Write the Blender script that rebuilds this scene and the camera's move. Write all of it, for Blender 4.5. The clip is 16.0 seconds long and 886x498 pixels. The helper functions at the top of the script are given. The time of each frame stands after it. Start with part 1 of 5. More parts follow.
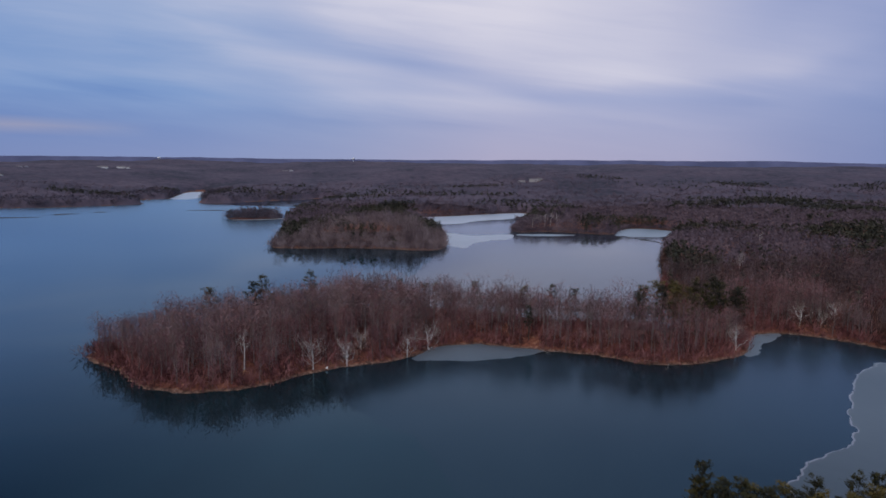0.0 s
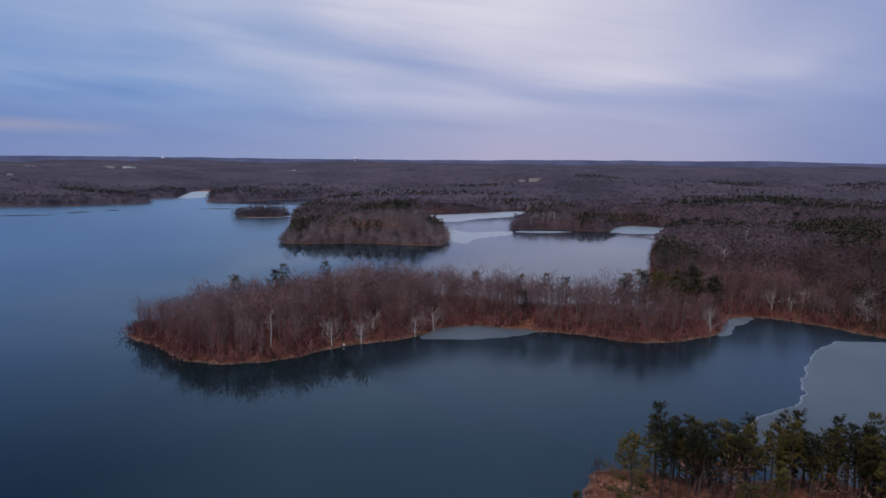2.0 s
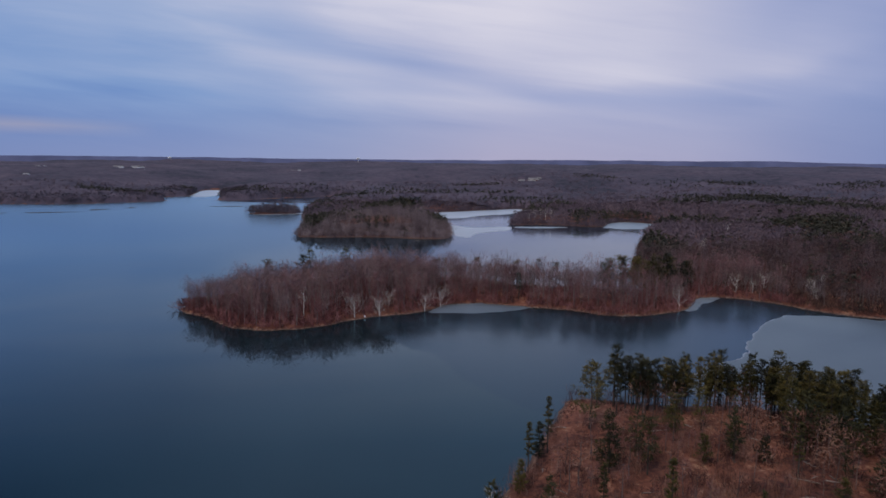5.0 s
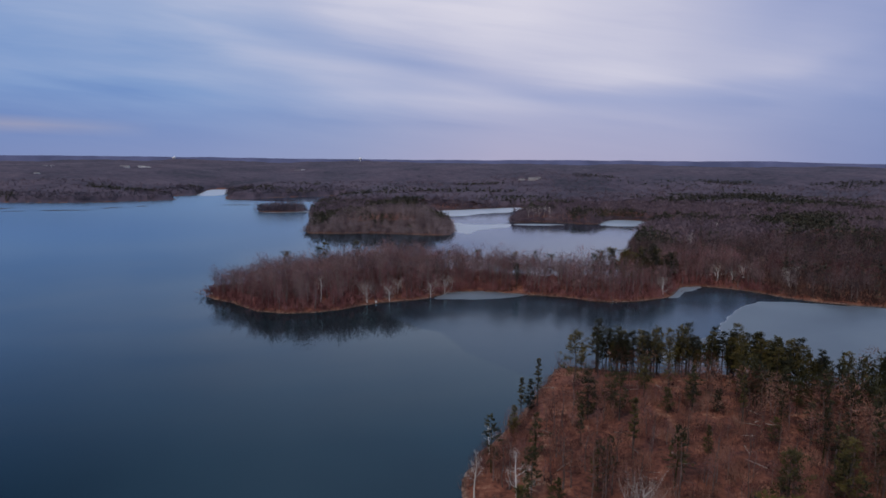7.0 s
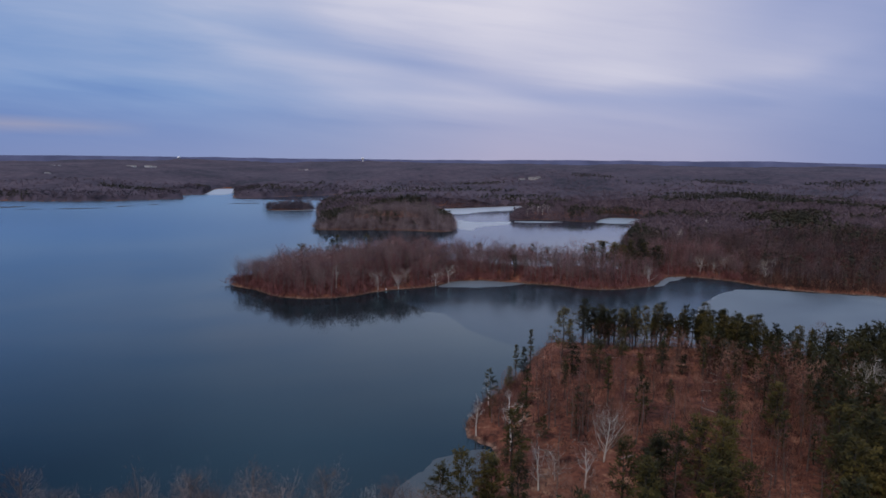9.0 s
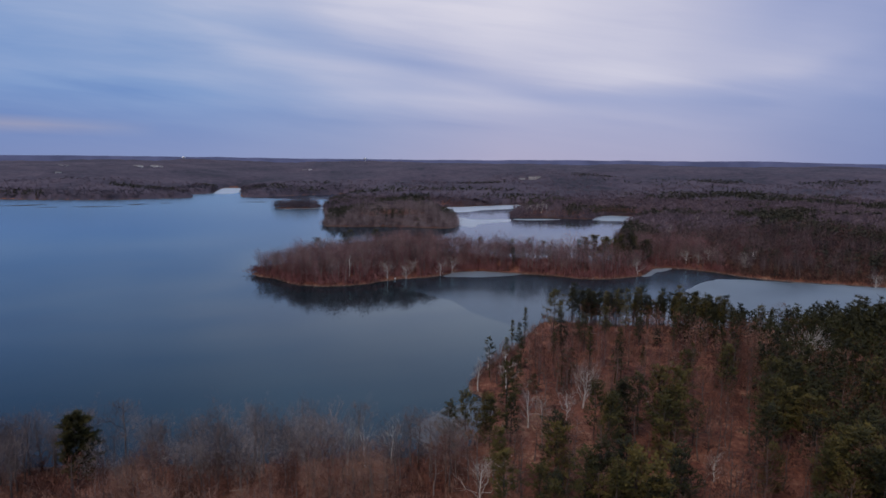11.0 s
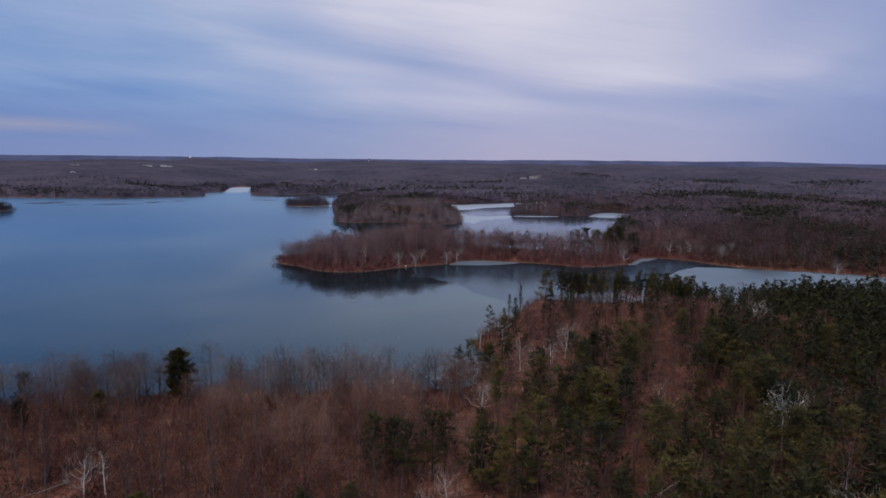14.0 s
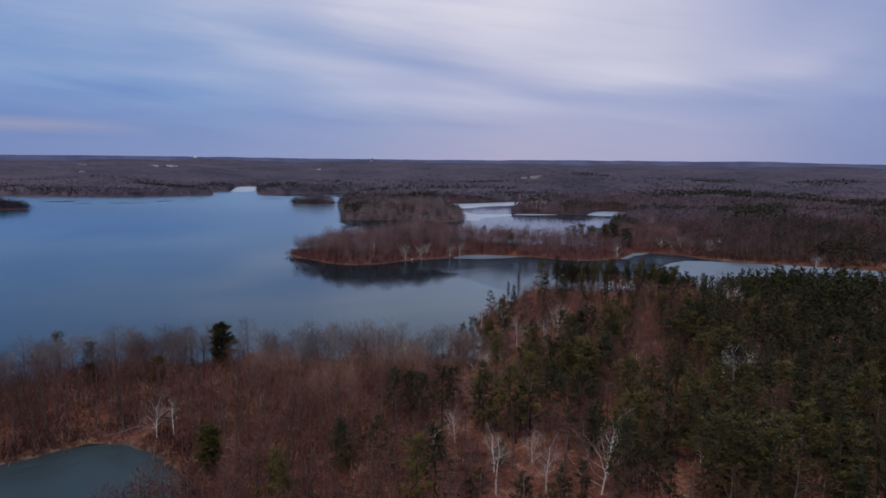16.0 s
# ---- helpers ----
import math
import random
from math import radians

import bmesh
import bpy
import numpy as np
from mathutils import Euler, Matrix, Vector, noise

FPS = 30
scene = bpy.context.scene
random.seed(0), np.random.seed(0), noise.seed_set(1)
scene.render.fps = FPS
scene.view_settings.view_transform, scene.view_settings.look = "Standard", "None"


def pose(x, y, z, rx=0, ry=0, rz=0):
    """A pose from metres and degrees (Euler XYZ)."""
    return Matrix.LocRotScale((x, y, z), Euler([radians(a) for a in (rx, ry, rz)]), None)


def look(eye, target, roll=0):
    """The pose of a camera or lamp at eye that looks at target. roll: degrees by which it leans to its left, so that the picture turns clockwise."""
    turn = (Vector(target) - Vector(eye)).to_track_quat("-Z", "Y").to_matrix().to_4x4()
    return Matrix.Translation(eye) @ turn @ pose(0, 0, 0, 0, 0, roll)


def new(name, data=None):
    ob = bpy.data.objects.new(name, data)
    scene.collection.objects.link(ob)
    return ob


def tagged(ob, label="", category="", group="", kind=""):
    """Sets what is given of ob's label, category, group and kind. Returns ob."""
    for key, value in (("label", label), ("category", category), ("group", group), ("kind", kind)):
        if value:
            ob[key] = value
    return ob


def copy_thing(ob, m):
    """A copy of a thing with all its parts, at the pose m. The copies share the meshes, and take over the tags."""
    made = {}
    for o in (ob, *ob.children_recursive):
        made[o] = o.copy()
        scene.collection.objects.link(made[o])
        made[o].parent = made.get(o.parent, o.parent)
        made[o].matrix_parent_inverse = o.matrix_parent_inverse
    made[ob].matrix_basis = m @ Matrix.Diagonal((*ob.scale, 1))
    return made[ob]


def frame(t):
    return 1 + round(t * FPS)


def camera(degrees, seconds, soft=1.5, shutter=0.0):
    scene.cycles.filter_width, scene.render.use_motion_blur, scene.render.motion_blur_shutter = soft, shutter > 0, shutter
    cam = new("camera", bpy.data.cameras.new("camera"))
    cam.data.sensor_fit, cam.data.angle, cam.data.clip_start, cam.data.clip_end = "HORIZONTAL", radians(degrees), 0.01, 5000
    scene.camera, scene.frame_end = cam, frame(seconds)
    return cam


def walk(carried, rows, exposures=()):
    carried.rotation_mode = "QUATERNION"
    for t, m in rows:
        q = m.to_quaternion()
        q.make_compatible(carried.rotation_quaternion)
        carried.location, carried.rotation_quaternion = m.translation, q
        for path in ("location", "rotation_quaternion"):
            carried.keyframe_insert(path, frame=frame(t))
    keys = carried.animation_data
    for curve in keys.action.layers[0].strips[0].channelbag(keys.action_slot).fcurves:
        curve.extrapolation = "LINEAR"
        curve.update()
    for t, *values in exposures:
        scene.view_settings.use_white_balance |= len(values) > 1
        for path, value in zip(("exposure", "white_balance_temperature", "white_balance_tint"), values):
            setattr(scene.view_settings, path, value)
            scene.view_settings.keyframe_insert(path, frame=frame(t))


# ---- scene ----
cam = camera(69.29, 16.0, 1.65)
S = 1.15    # plan units to metres: pines about 17 m, broadleaf trees 18 to 22 m
FLIGHT = [
    (0, -1.29, -2.15, 87.09, 0.841, 0.415),
    (1, -1.81, -18.20, 86.96, 0.870, 0.423),
    (2, -2.37, -35.88, 86.83, 0.902, 0.431),
    (3, -2.96, -53.95, 86.70, 0.938, 0.439),
    (4, -3.58, -71.96, 86.57, 0.975, 0.447),
    (5, -4.21, -89.86, 86.44, 1.016, 0.455),
    (6, -4.86, -107.86, 86.31, 1.059, 0.463),
    (7, -5.52, -126.19, 86.18, 1.105, 0.471),
    (8, -6.18, -144.99, 86.05, 1.154, 0.479),
    (9, -6.84, -164.25, 85.92, 1.205, 0.488),
    (10, -7.49, -183.76, 85.80, 1.260, 0.496),
    (11, -8.13, -203.19, 85.67, 1.317, 0.504),
    (12, -8.75, -222.13, 85.54, 1.376, 0.512),
    (13, -9.34, -240.26, 85.41, 1.439, 0.520),
    (14, -9.90, -257.52, 85.28, 1.504, 0.528),
    (15, -10.43, -274.40, 85.15, 1.572, 0.536),
    (16, -10.91, -292.20, 85.02, 1.643, 0.544),
]
walk(cam, [(t, pose(x * S, y * S, z * S, 90 - 7.73, 0, yaw) @ pose(0, 0, 0, 0, 0, roll)) for t, x, y, z, yaw, roll in FLIGHT])

# ---- world, sun ----
scene.view_settings.exposure = 0.0
SUN_EL, SUN_AZ = 0.85, 3.7      # weak light through the cloud, from behind the flight's start


def nodes_of(tree):
    tree.nodes.clear()

    def node(kind, **values):
        made = tree.nodes.new(kind)
        for key, value in values.items():
            made.inputs[key].default_value = value
        return made
    return node, tree.links.new


def ramp(node, stops, mode="LINEAR"):
    r = node("ShaderNodeValToRGB")
    r.color_ramp.interpolation = mode
    while len(r.color_ramp.elements) < len(stops):
        r.color_ramp.elements.new(0.5)
    for e, (p, c) in zip(r.color_ramp.elements, stops):
        e.position, e.color = p, (*c, 1)
    return r


def srgb(r, g, b):
    return tuple((v / 255 / 12.92) if v < 10 else ((v / 255 + 0.055) / 1.055) ** 2.4 for v in (r, g, b))


def make_world():
    world = bpy.data.worlds.new("dusk_sky")
    scene.world = world
    world.use_nodes = True
    node, link = nodes_of(world.node_tree)
    coord = node("ShaderNodeTexCoord")
    split = node("ShaderNodeSeparateXYZ")
    link(coord.outputs["Generated"], split.inputs[0])

    def calc(op, a, b=0.0, c=0.0, clamp=False):
        m = node("ShaderNodeMath")
        m.operation, m.use_clamp = op, clamp
        for k, v in enumerate((a, b, c)):
            if isinstance(v, (int, float)):
                m.inputs[k].default_value = v
            else:
                link(v, m.inputs[k])
        return m.outputs[0]
    x, y, z = split.outputs
    ahead = calc("MAXIMUM", calc("ABSOLUTE", y), 0.3)
    side, lift = calc("DIVIDE", x, ahead), calc("DIVIDE", z, ahead)
    # fine streaks sink gently to the right
    plane = node("ShaderNodeCombineXYZ")
    link(calc("MULTIPLY", side, 1.3), plane.inputs[0])
    link(calc("MULTIPLY", calc("MULTIPLY_ADD", side, 0.12, lift), 13.0), plane.inputs[1])
    broad = node("ShaderNodeTexNoise", Scale=1.3, Detail=4.0, Roughness=0.55, Distortion=0.6)
    fine = node("ShaderNodeTexNoise", Scale=3.2, Detail=5.0, Roughness=0.6, Distortion=0.5)
    link(plane.outputs[0], broad.inputs["Vector"])
    link(plane.outputs[0], fine.inputs["Vector"])
    warp = calc("ADD", calc("MULTIPLY", calc("SUBTRACT", broad.outputs[0], 0.5), 1.25), calc("MULTIPLY", calc("SUBTRACT", fine.outputs[0], 0.5), 0.75))

    def soft(value, lo, hi):
        m = node("ShaderNodeMapRange")
        m.interpolation_type = "SMOOTHSTEP"
        m.inputs["From Min"].default_value, m.inputs["From Max"].default_value = lo, hi
        link(value, m.inputs["Value"])
        return m.outputs[0]
    # how thick the cloud is along the picture of the sky, from low to high
    across = calc("DIVIDE", calc("ADD", calc("MULTIPLY_ADD", warp, 0.05, side), 0.75), 1.5, clamp=True)
    height = calc("MULTIPLY_ADD", warp, 0.012, lift)
    deck = None
    for low, high, row in ((0, 0, ((0.0, 0.08), (0.2, 0.10), (0.33, 0.22), (0.45, 0.40), (0.6, 0.52), (0.75, 0.46), (0.88, 0.22), (1.0, 0.04))),
                           (0.05, 0.088, ((0.0, 0.13), (0.15, 0.15), (0.3, 0.36), (0.42, 0.56), (0.56, 0.66), (0.68, 0.58), (0.8, 0.40), (1.0, 0.10))),
                           (0.088, 0.15, ((0.0, 0.28), (0.15, 0.31), (0.3, 0.48), (0.44, 0.60), (0.55, 0.80), (0.65, 0.86), (0.82, 0.64), (1.0, 0.22))),
                           (0.15, 0.225, ((0.0, 0.30), (0.15, 0.42), (0.3, 0.66), (0.42, 0.90), (0.55, 1.0), (0.68, 0.84), (0.85, 0.44), (1.0, 0.22)))):
        level = ramp(node, [(p, (v, v, v)) for p, v in row], "EASE")
        link(across, level.inputs[0])
        if deck is None:
            deck = level.outputs[0]
            continue
        blend = node("ShaderNodeMix")
        link(soft(height, low, high), blend.inputs[0])
        link(deck, blend.inputs[2])
        link(level.outputs[0], blend.inputs[3])
        deck = blend.outputs[0]
    # long bars of cloud and the gaps between them: both ends, softness above and below, strength
    for x0, z0, x1, z1, above, below, strength in (
            (-0.377, 0.2146, 0.164, 0.0943, 0.0300, 0.0120, -0.17), (-0.361, 0.1734, -0.146, 0.1378, 0.0085, 0.0300, 0.14), (-0.216, 0.1055, 0.138, 0.0857, 0.0085, 0.0130, 0.11), (-0.661, 0.1300, -0.487, 0.0970, 0.0085, 0.0075, -0.14),
            (-0.651, 0.1452, -0.354, 0.1232, 0.0130, 0.0130, 0.07), (0.078, 0.1022, 0.462, 0.0862, 0.0150, 0.0160, -0.10), (0.163, 0.1178, 0.525, 0.1381, 0.0240, 0.0110, 0.10), (0.502, 0.1197, 0.638, 0.1657, 0.0230, 0.0230, -0.11),
            (0.242, 0.0712, 0.388, 0.0554, 0.0075, 0.0060, 0.08), (-0.182, 0.0615, 0.079, 0.0531, 0.0080, 0.0080, -0.10), (-0.746, 0.0697, -0.269, 0.0686, 0.0130, 0.0120, -0.06)):
        slope = (z1 - z0) / (x1 - x0)
        off = calc("SUBTRACT", calc("MULTIPLY_ADD", warp, 0.010, lift), calc("MULTIPLY_ADD", side, slope, z0 - slope * x0))
        ends = calc("MULTIPLY", soft(side, x0 - 0.08, x0 + 0.10), soft(side, x1 + 0.08, x1 - 0.10))
        bar = calc("MULTIPLY", soft(off, above * 1.6, 0.0), soft(off, -below * 1.6, 0.0))
        deck = calc("MULTIPLY_ADD", calc("MULTIPLY", bar, ends), strength * 0.85, deck)
    deck = calc("ADD", deck, calc("MULTIPLY", warp, 0.24), clamp=True)
    # clear blue between the streaks in the west, greyer lavender to the east
    blue = ramp(node, [(0.0, srgb(100, 134, 194)), (0.25, srgb(130, 158, 206)), (0.5, srgb(158, 176, 213)), (0.75, srgb(188, 195, 221)), (1.0, srgb(216, 216, 232))])
    lilac = ramp(node, [(0.0, srgb(120, 140, 190)), (0.25, srgb(142, 156, 200)), (0.5, srgb(165, 173, 209)), (0.75, srgb(189, 191, 217)), (1.0, srgb(216, 214, 230))])
    link(deck, blue.inputs[0])
    link(deck, lilac.inputs[0])
    tint = node("ShaderNodeMix")
    tint.data_type = "RGBA"
    link(soft(side, -0.5, 0.15), tint.inputs[0])
    link(blue.outputs[0], tint.inputs[6])
    link(lilac.outputs[0], tint.inputs[7])
    fade = calc("MULTIPLY", calc("SUBTRACT", 1.0, calc("DIVIDE", z, 0.092, clamp=True)), 0.9)
    mix = node("ShaderNodeMix")
    mix.data_type = "RGBA"
    rim = ramp(node, [(0.0, srgb(128, 143, 189)), (0.22, srgb(138, 151, 194)), (0.38, srgb(152, 160, 197)), (0.55, srgb(177, 172, 200)), (0.75, srgb(170, 169, 200)), (0.9, srgb(142, 151, 192)), (1.0, srgb(128, 142, 188))])
    link(calc("MULTIPLY_ADD", side, 0.7, 0.5, True), rim.inputs[0])
    link(fade, mix.inputs[0])
    link(tint.outputs[2], mix.inputs[6])
    link(rim.outputs[0], mix.inputs[7])
    # a thin warm bank of cloud low in the north-west
    low = calc("SUBTRACT", 1.0, calc("DIVIDE", calc("ABSOLUTE", calc("SUBTRACT", calc("ADD", z, calc("MULTIPLY", warp, 0.006)), 0.043)), 0.014), clamp=True)
    west = calc("MULTIPLY", calc("SUBTRACT", calc("DIVIDE", calc("MULTIPLY", x, -1.0), calc("MAXIMUM", y, 0.05)), 0.46), 5.0, clamp=True)
    warm = node("ShaderNodeMix")
    warm.data_type = "RGBA"
    link(calc("MULTIPLY", calc("MULTIPLY", low, west), 0.42), warm.inputs[0])
    link(mix.outputs[2], warm.inputs[6])
    warm.inputs[7].default_value = (*srgb(182, 172, 182), 1)
    sky = node("ShaderNodeTexSky")
    sky.sky_type, sky.sun_disc, sky.sun_elevation, sky.sun_rotation, sky.dust_density = "NISHITA", False, SUN_EL, SUN_AZ, 2.0
    zenith = node("ShaderNodeMix")
    zenith.data_type = "RGBA"
    link(calc("MULTIPLY", calc("SUBTRACT", z, 0.232), 5.5, clamp=True), zenith.inputs[0])
    link(warm.outputs[2], zenith.inputs[6])
    # the clear sky overhead, deeper to the west
    over = ramp(node, [(0.2, srgb(64, 96, 142)), (0.38, srgb(144, 169, 202)), (0.55, srgb(148, 172, 205)), (0.8, srgb(122, 150, 190))])
    link(calc("MULTIPLY_ADD", x, 0.5, 0.5), over.inputs[0])
    link(over.outputs[0], zenith.inputs[7])
    clear = node("ShaderNodeBackground", Strength=0.05)
    link(sky.outputs[0], clear.inputs[0])
    cloud = node("ShaderNodeBackground", Strength=1.0)
    link(zenith.outputs[2], cloud.inputs[0])
    both = node("ShaderNodeMixShader", Fac=0.95)
    link(clear.outputs[0], both.inputs[1])
    link(cloud.outputs[0], both.inputs[2])
    out = node("ShaderNodeOutputWorld")
    link(both.outputs[0], out.inputs[0])


make_world()
sun = bpy.data.lights.new("sun", "SUN")
sun.energy, sun.angle, sun.color = 1.55, radians(30), (1.0, 0.85, 0.75)
sun_ob = new("sun", sun)
sun_ob.matrix_world = look((math.sin(SUN_AZ) * 100, math.cos(SUN_AZ) * 100, math.tan(SUN_EL) * 100), (0, 0, 0))


# ---- materials ----
def material(name, stops, scale, rough=0.9, fine_scale=None, bump=0.3, bump_dist=0.1, per_object=0.0, spec=0.3, detail=4.0, shore=None, cells=0.0, varied=0.30):
    """A noise-coloured matt surface: patches at one scale, grain at another, with relief."""
    mat = bpy.data.materials.new(name)
    mat.use_nodes = True
    node, link = nodes_of(mat.node_tree)
    geo = node("ShaderNodeNewGeometry")
    big = node("ShaderNodeTexNoise", Scale=scale, Detail=detail, Roughness=0.6)
    small = node("ShaderNodeTexNoise", Scale=fine_scale or scale * 9, Detail=3.0, Roughness=0.6)
    for n in (big, small):
        link(geo.outputs["Position"], n.inputs["Vector"])
    value = node("ShaderNodeMix")
    value.inputs[0].default_value = 0.42
    link(big.outputs[0], value.inputs[2])
    link(small.outputs[0], value.inputs[3])
    last = value.outputs[0]
    if cells:
        # one tone for each crown's width of ground
        flat = node("ShaderNodeVectorMath")
        flat.operation = "MULTIPLY"
        flat.inputs[1].default_value = (1, 1, 0)
        link(geo.outputs["Position"], flat.inputs[0])
        cell = node("ShaderNodeTexVoronoi", Scale=cells)
        link(flat.outputs[0], cell.inputs["Vector"])
        tone = node("ShaderNodeSeparateColor")
        link(cell.outputs["Color"], tone.inputs[0])
        blend = node("ShaderNodeMix")
        blend.inputs[0].default_value = varied
        link(last, blend.inputs[2])
        link(tone.outputs[0], blend.inputs[3])
        last = blend.outputs[0]
    if per_object:
        info = node("ShaderNodeObjectInfo")
        add = node("ShaderNodeMath")
        add.operation = "MULTIPLY_ADD"
        add.inputs[1].default_value = per_object
        link(info.outputs["Random"], add.inputs[0])
        link(last, add.inputs[2])
        shift = node("ShaderNodeMath")
        shift.operation = "SUBTRACT"
        shift.inputs[1].default_value = per_object / 2
        link(add.outputs[0], shift.inputs[0])
        last = shift.outputs[0]
    col = ramp(node, stops)
    link(last, col.inputs[0])
    shade = node("ShaderNodeBsdfPrincipled", Roughness=rough)
    shade.inputs["Specular IOR Level"].default_value = spec
    if shore:
        # bare clay on the wave-washed bank
        split = node("ShaderNodeSeparateXYZ")
        link(geo.outputs["Position"], split.inputs[0])
        band = node("ShaderNodeMapRange")
        for key, v in (("From Min", 0.8), ("From Max", 0.3), ("To Min", 0.0), ("To Max", 1.0)):
            band.inputs[key].default_value = v
        link(split.outputs[2], band.inputs["Value"])
        clay = ramp(node, shore)
        link(small.outputs[0], clay.inputs[0])
        both = node("ShaderNodeMix")
        both.data_type = "RGBA"
        link(band.outputs[0], both.inputs[0])
        link(col.outputs[0], both.inputs[6])
        link(clay.outputs[0], both.inputs[7])
        link(both.outputs[2], shade.inputs["Base Color"])
    else:
        link(col.outputs[0], shade.inputs["Base Color"])
    if bump:
        bm = node("ShaderNodeBump", Strength=bump, Distance=bump_dist)
        link(small.outputs[0], bm.inputs["Height"])
        link(bm.outputs[0], shade.inputs["Normal"])
    out = node("ShaderNodeOutputMaterial")
    link(shade.outputs[0], out.inputs[0])
    return mat


M_LITTER = material("leaf_litter", [(0.37, (0.040, 0.017, 0.013)), (0.45, (0.130, 0.045, 0.028)), (0.53, (0.205, 0.074, 0.044)), (0.58, (0.27, 0.118, 0.070)), (0.65, (0.39, 0.215, 0.132))], 0.075, 0.95, 0.55, 0.6, 0.25, detail=6, shore=[(0.38, (0.060, 0.034, 0.026)), (0.5, (0.145, 0.080, 0.056)), (0.64, (0.30, 0.185, 0.13))])
# farthest canopy: distance haze is put into the colour as a purple-blue tint
M_FARWOOD = material("haze_tinted_far_wood", [(0.38, (0.040, 0.037, 0.050)), (0.46, (0.066, 0.054, 0.074)), (0.54, (0.095, 0.072, 0.094)), (0.64, (0.126, 0.095, 0.116))], 0.0045, 1.0, 0.05, 0.4, 3.0, detail=8)
M_BARK = material("brown_bark", [(0.35, (0.095, 0.066, 0.058)), (0.5, (0.165, 0.124, 0.112)), (0.68, (0.24, 0.200, 0.183))], 0.13, 0.95, 1.5, 0.0, per_object=0.16)
M_STEM = material("dull_grey_brown_stems", [(0.35, (0.080, 0.052, 0.046)), (0.5, (0.150, 0.105, 0.094)), (0.68, (0.25, 0.195, 0.178))], 0.13, 0.95, 1.5, 0.0)
M_TWIG = material("winter_twigs", [(0.34, (0.092, 0.034, 0.036)), (0.5, (0.192, 0.076, 0.078)), (0.66, (0.255, 0.140, 0.137))], 0.11, 1.0, 0.016, 0.0, per_object=0.35, cells=0.15, varied=0.42)
M_THICKET = material("dull_red_thicket", [(0.36, (0.082, 0.029, 0.028)), (0.5, (0.195, 0.066, 0.065)), (0.64, (0.29, 0.135, 0.126))], 0.15, 1.0, 0.6, 0.0, cells=0.3)
M_REDTWIG = material("rusty_winter_twigs", [(0.36, (0.100, 0.040, 0.029)), (0.5, (0.218, 0.093, 0.064)), (0.64, (0.30, 0.172, 0.125))], 0.11, 1.0, 0.016, 0.0, per_object=0.35, cells=0.15, varied=0.42)
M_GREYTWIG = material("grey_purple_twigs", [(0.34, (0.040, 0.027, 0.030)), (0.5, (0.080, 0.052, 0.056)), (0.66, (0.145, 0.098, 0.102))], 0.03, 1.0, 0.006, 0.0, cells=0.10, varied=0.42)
# twigs of the far bay and hills, air haze mixed into their base colour
M_FARTWIG = material("haze_tinted_grey_twigs", [(0.34, (0.074, 0.055, 0.070)), (0.5, (0.126, 0.092, 0.112)), (0.66, (0.20, 0.150, 0.170))], 0.03, 1.0, 0.006, 0.0, cells=0.10)
M_SHORETWIG = material("pale_grey_shore_twigs", [(0.36, (0.100, 0.073, 0.070)), (0.5, (0.180, 0.140, 0.132)), (0.64, (0.29, 0.238, 0.222))], 0.06, 1.0, 0.02, 0.0, cells=0.12)
# far west woods and islands: the blue of distance is painted into these twigs
M_WESTTWIG = material("haze_blue_grey_twigs", [(0.34, (0.036, 0.031, 0.040)), (0.5, (0.072, 0.058, 0.074)), (0.66, (0.125, 0.098, 0.118))], 0.03, 1.0, 0.006, 0.0, cells=0.10)
M_HAZEL = material("grey_brown_twigs", [(0.36, (0.092, 0.054, 0.054)), (0.5, (0.168, 0.103, 0.102)), (0.64, (0.255, 0.170, 0.164))], 0.06, 1.0, 0.02, 0.0, cells=0.12, varied=0.42)
M_KNOLLTWIG = material("mauve_grey_twigs", [(0.36, (0.110, 0.076, 0.080)), (0.5, (0.200, 0.146, 0.150)), (0.64, (0.30, 0.235, 0.235))], 0.06, 1.0, 0.02, 0.0, cells=0.12, varied=0.42)
M_FARNEEDLE = material("dark_pine_needles", [(0.36, (0.028, 0.028, 0.018)), (0.5, (0.052, 0.048, 0.030)), (0.64, (0.080, 0.070, 0.044))], 0.05, 0.9, 0.4, 0.0, cells=0.12)
M_BRUSH = material("dry_brush", [(0.36, (0.054, 0.022, 0.020)), (0.5, (0.130, 0.054, 0.043)), (0.65, (0.24, 0.128, 0.094))], 0.15, 1.0, 0.8, 0.0, cells=0.4)
M_DARKBRUSH = material("dark_brush", [(0.36, (0.030, 0.016, 0.014)), (0.5, (0.072, 0.034, 0.027)), (0.65, (0.150, 0.082, 0.062))], 0.15, 1.0, 0.8, 0.0, cells=0.4)
M_PALE = material("pale_sycamore_bark", [(0.35, (0.46, 0.43, 0.39)), (0.5, (0.64, 0.61, 0.56)), (0.68, (0.78, 0.75, 0.70))], 0.4, 0.9, 3.0, 0.0, per_object=0.3)
M_PALETWIG = material("pale_twigs", [(0.35, (0.34, 0.30, 0.27)), (0.6, (0.54, 0.49, 0.44))], 0.3, 0.9, 2.0, 0.0, per_object=0.3)
M_NEEDLE = material("pine_needles", [(0.34, (0.019, 0.019, 0.005)), (0.5, (0.050, 0.042, 0.008)), (0.64, (0.100, 0.074, 0.015))], 0.12, 0.8, 1.2, 0.0, per_object=0.4)
M_PINEBARK = material("pine_bark", [(0.35, (0.04, 0.03, 0.026)), (0.6, (0.095, 0.075, 0.064))], 0.3, 0.95, 2.0, 0.0)
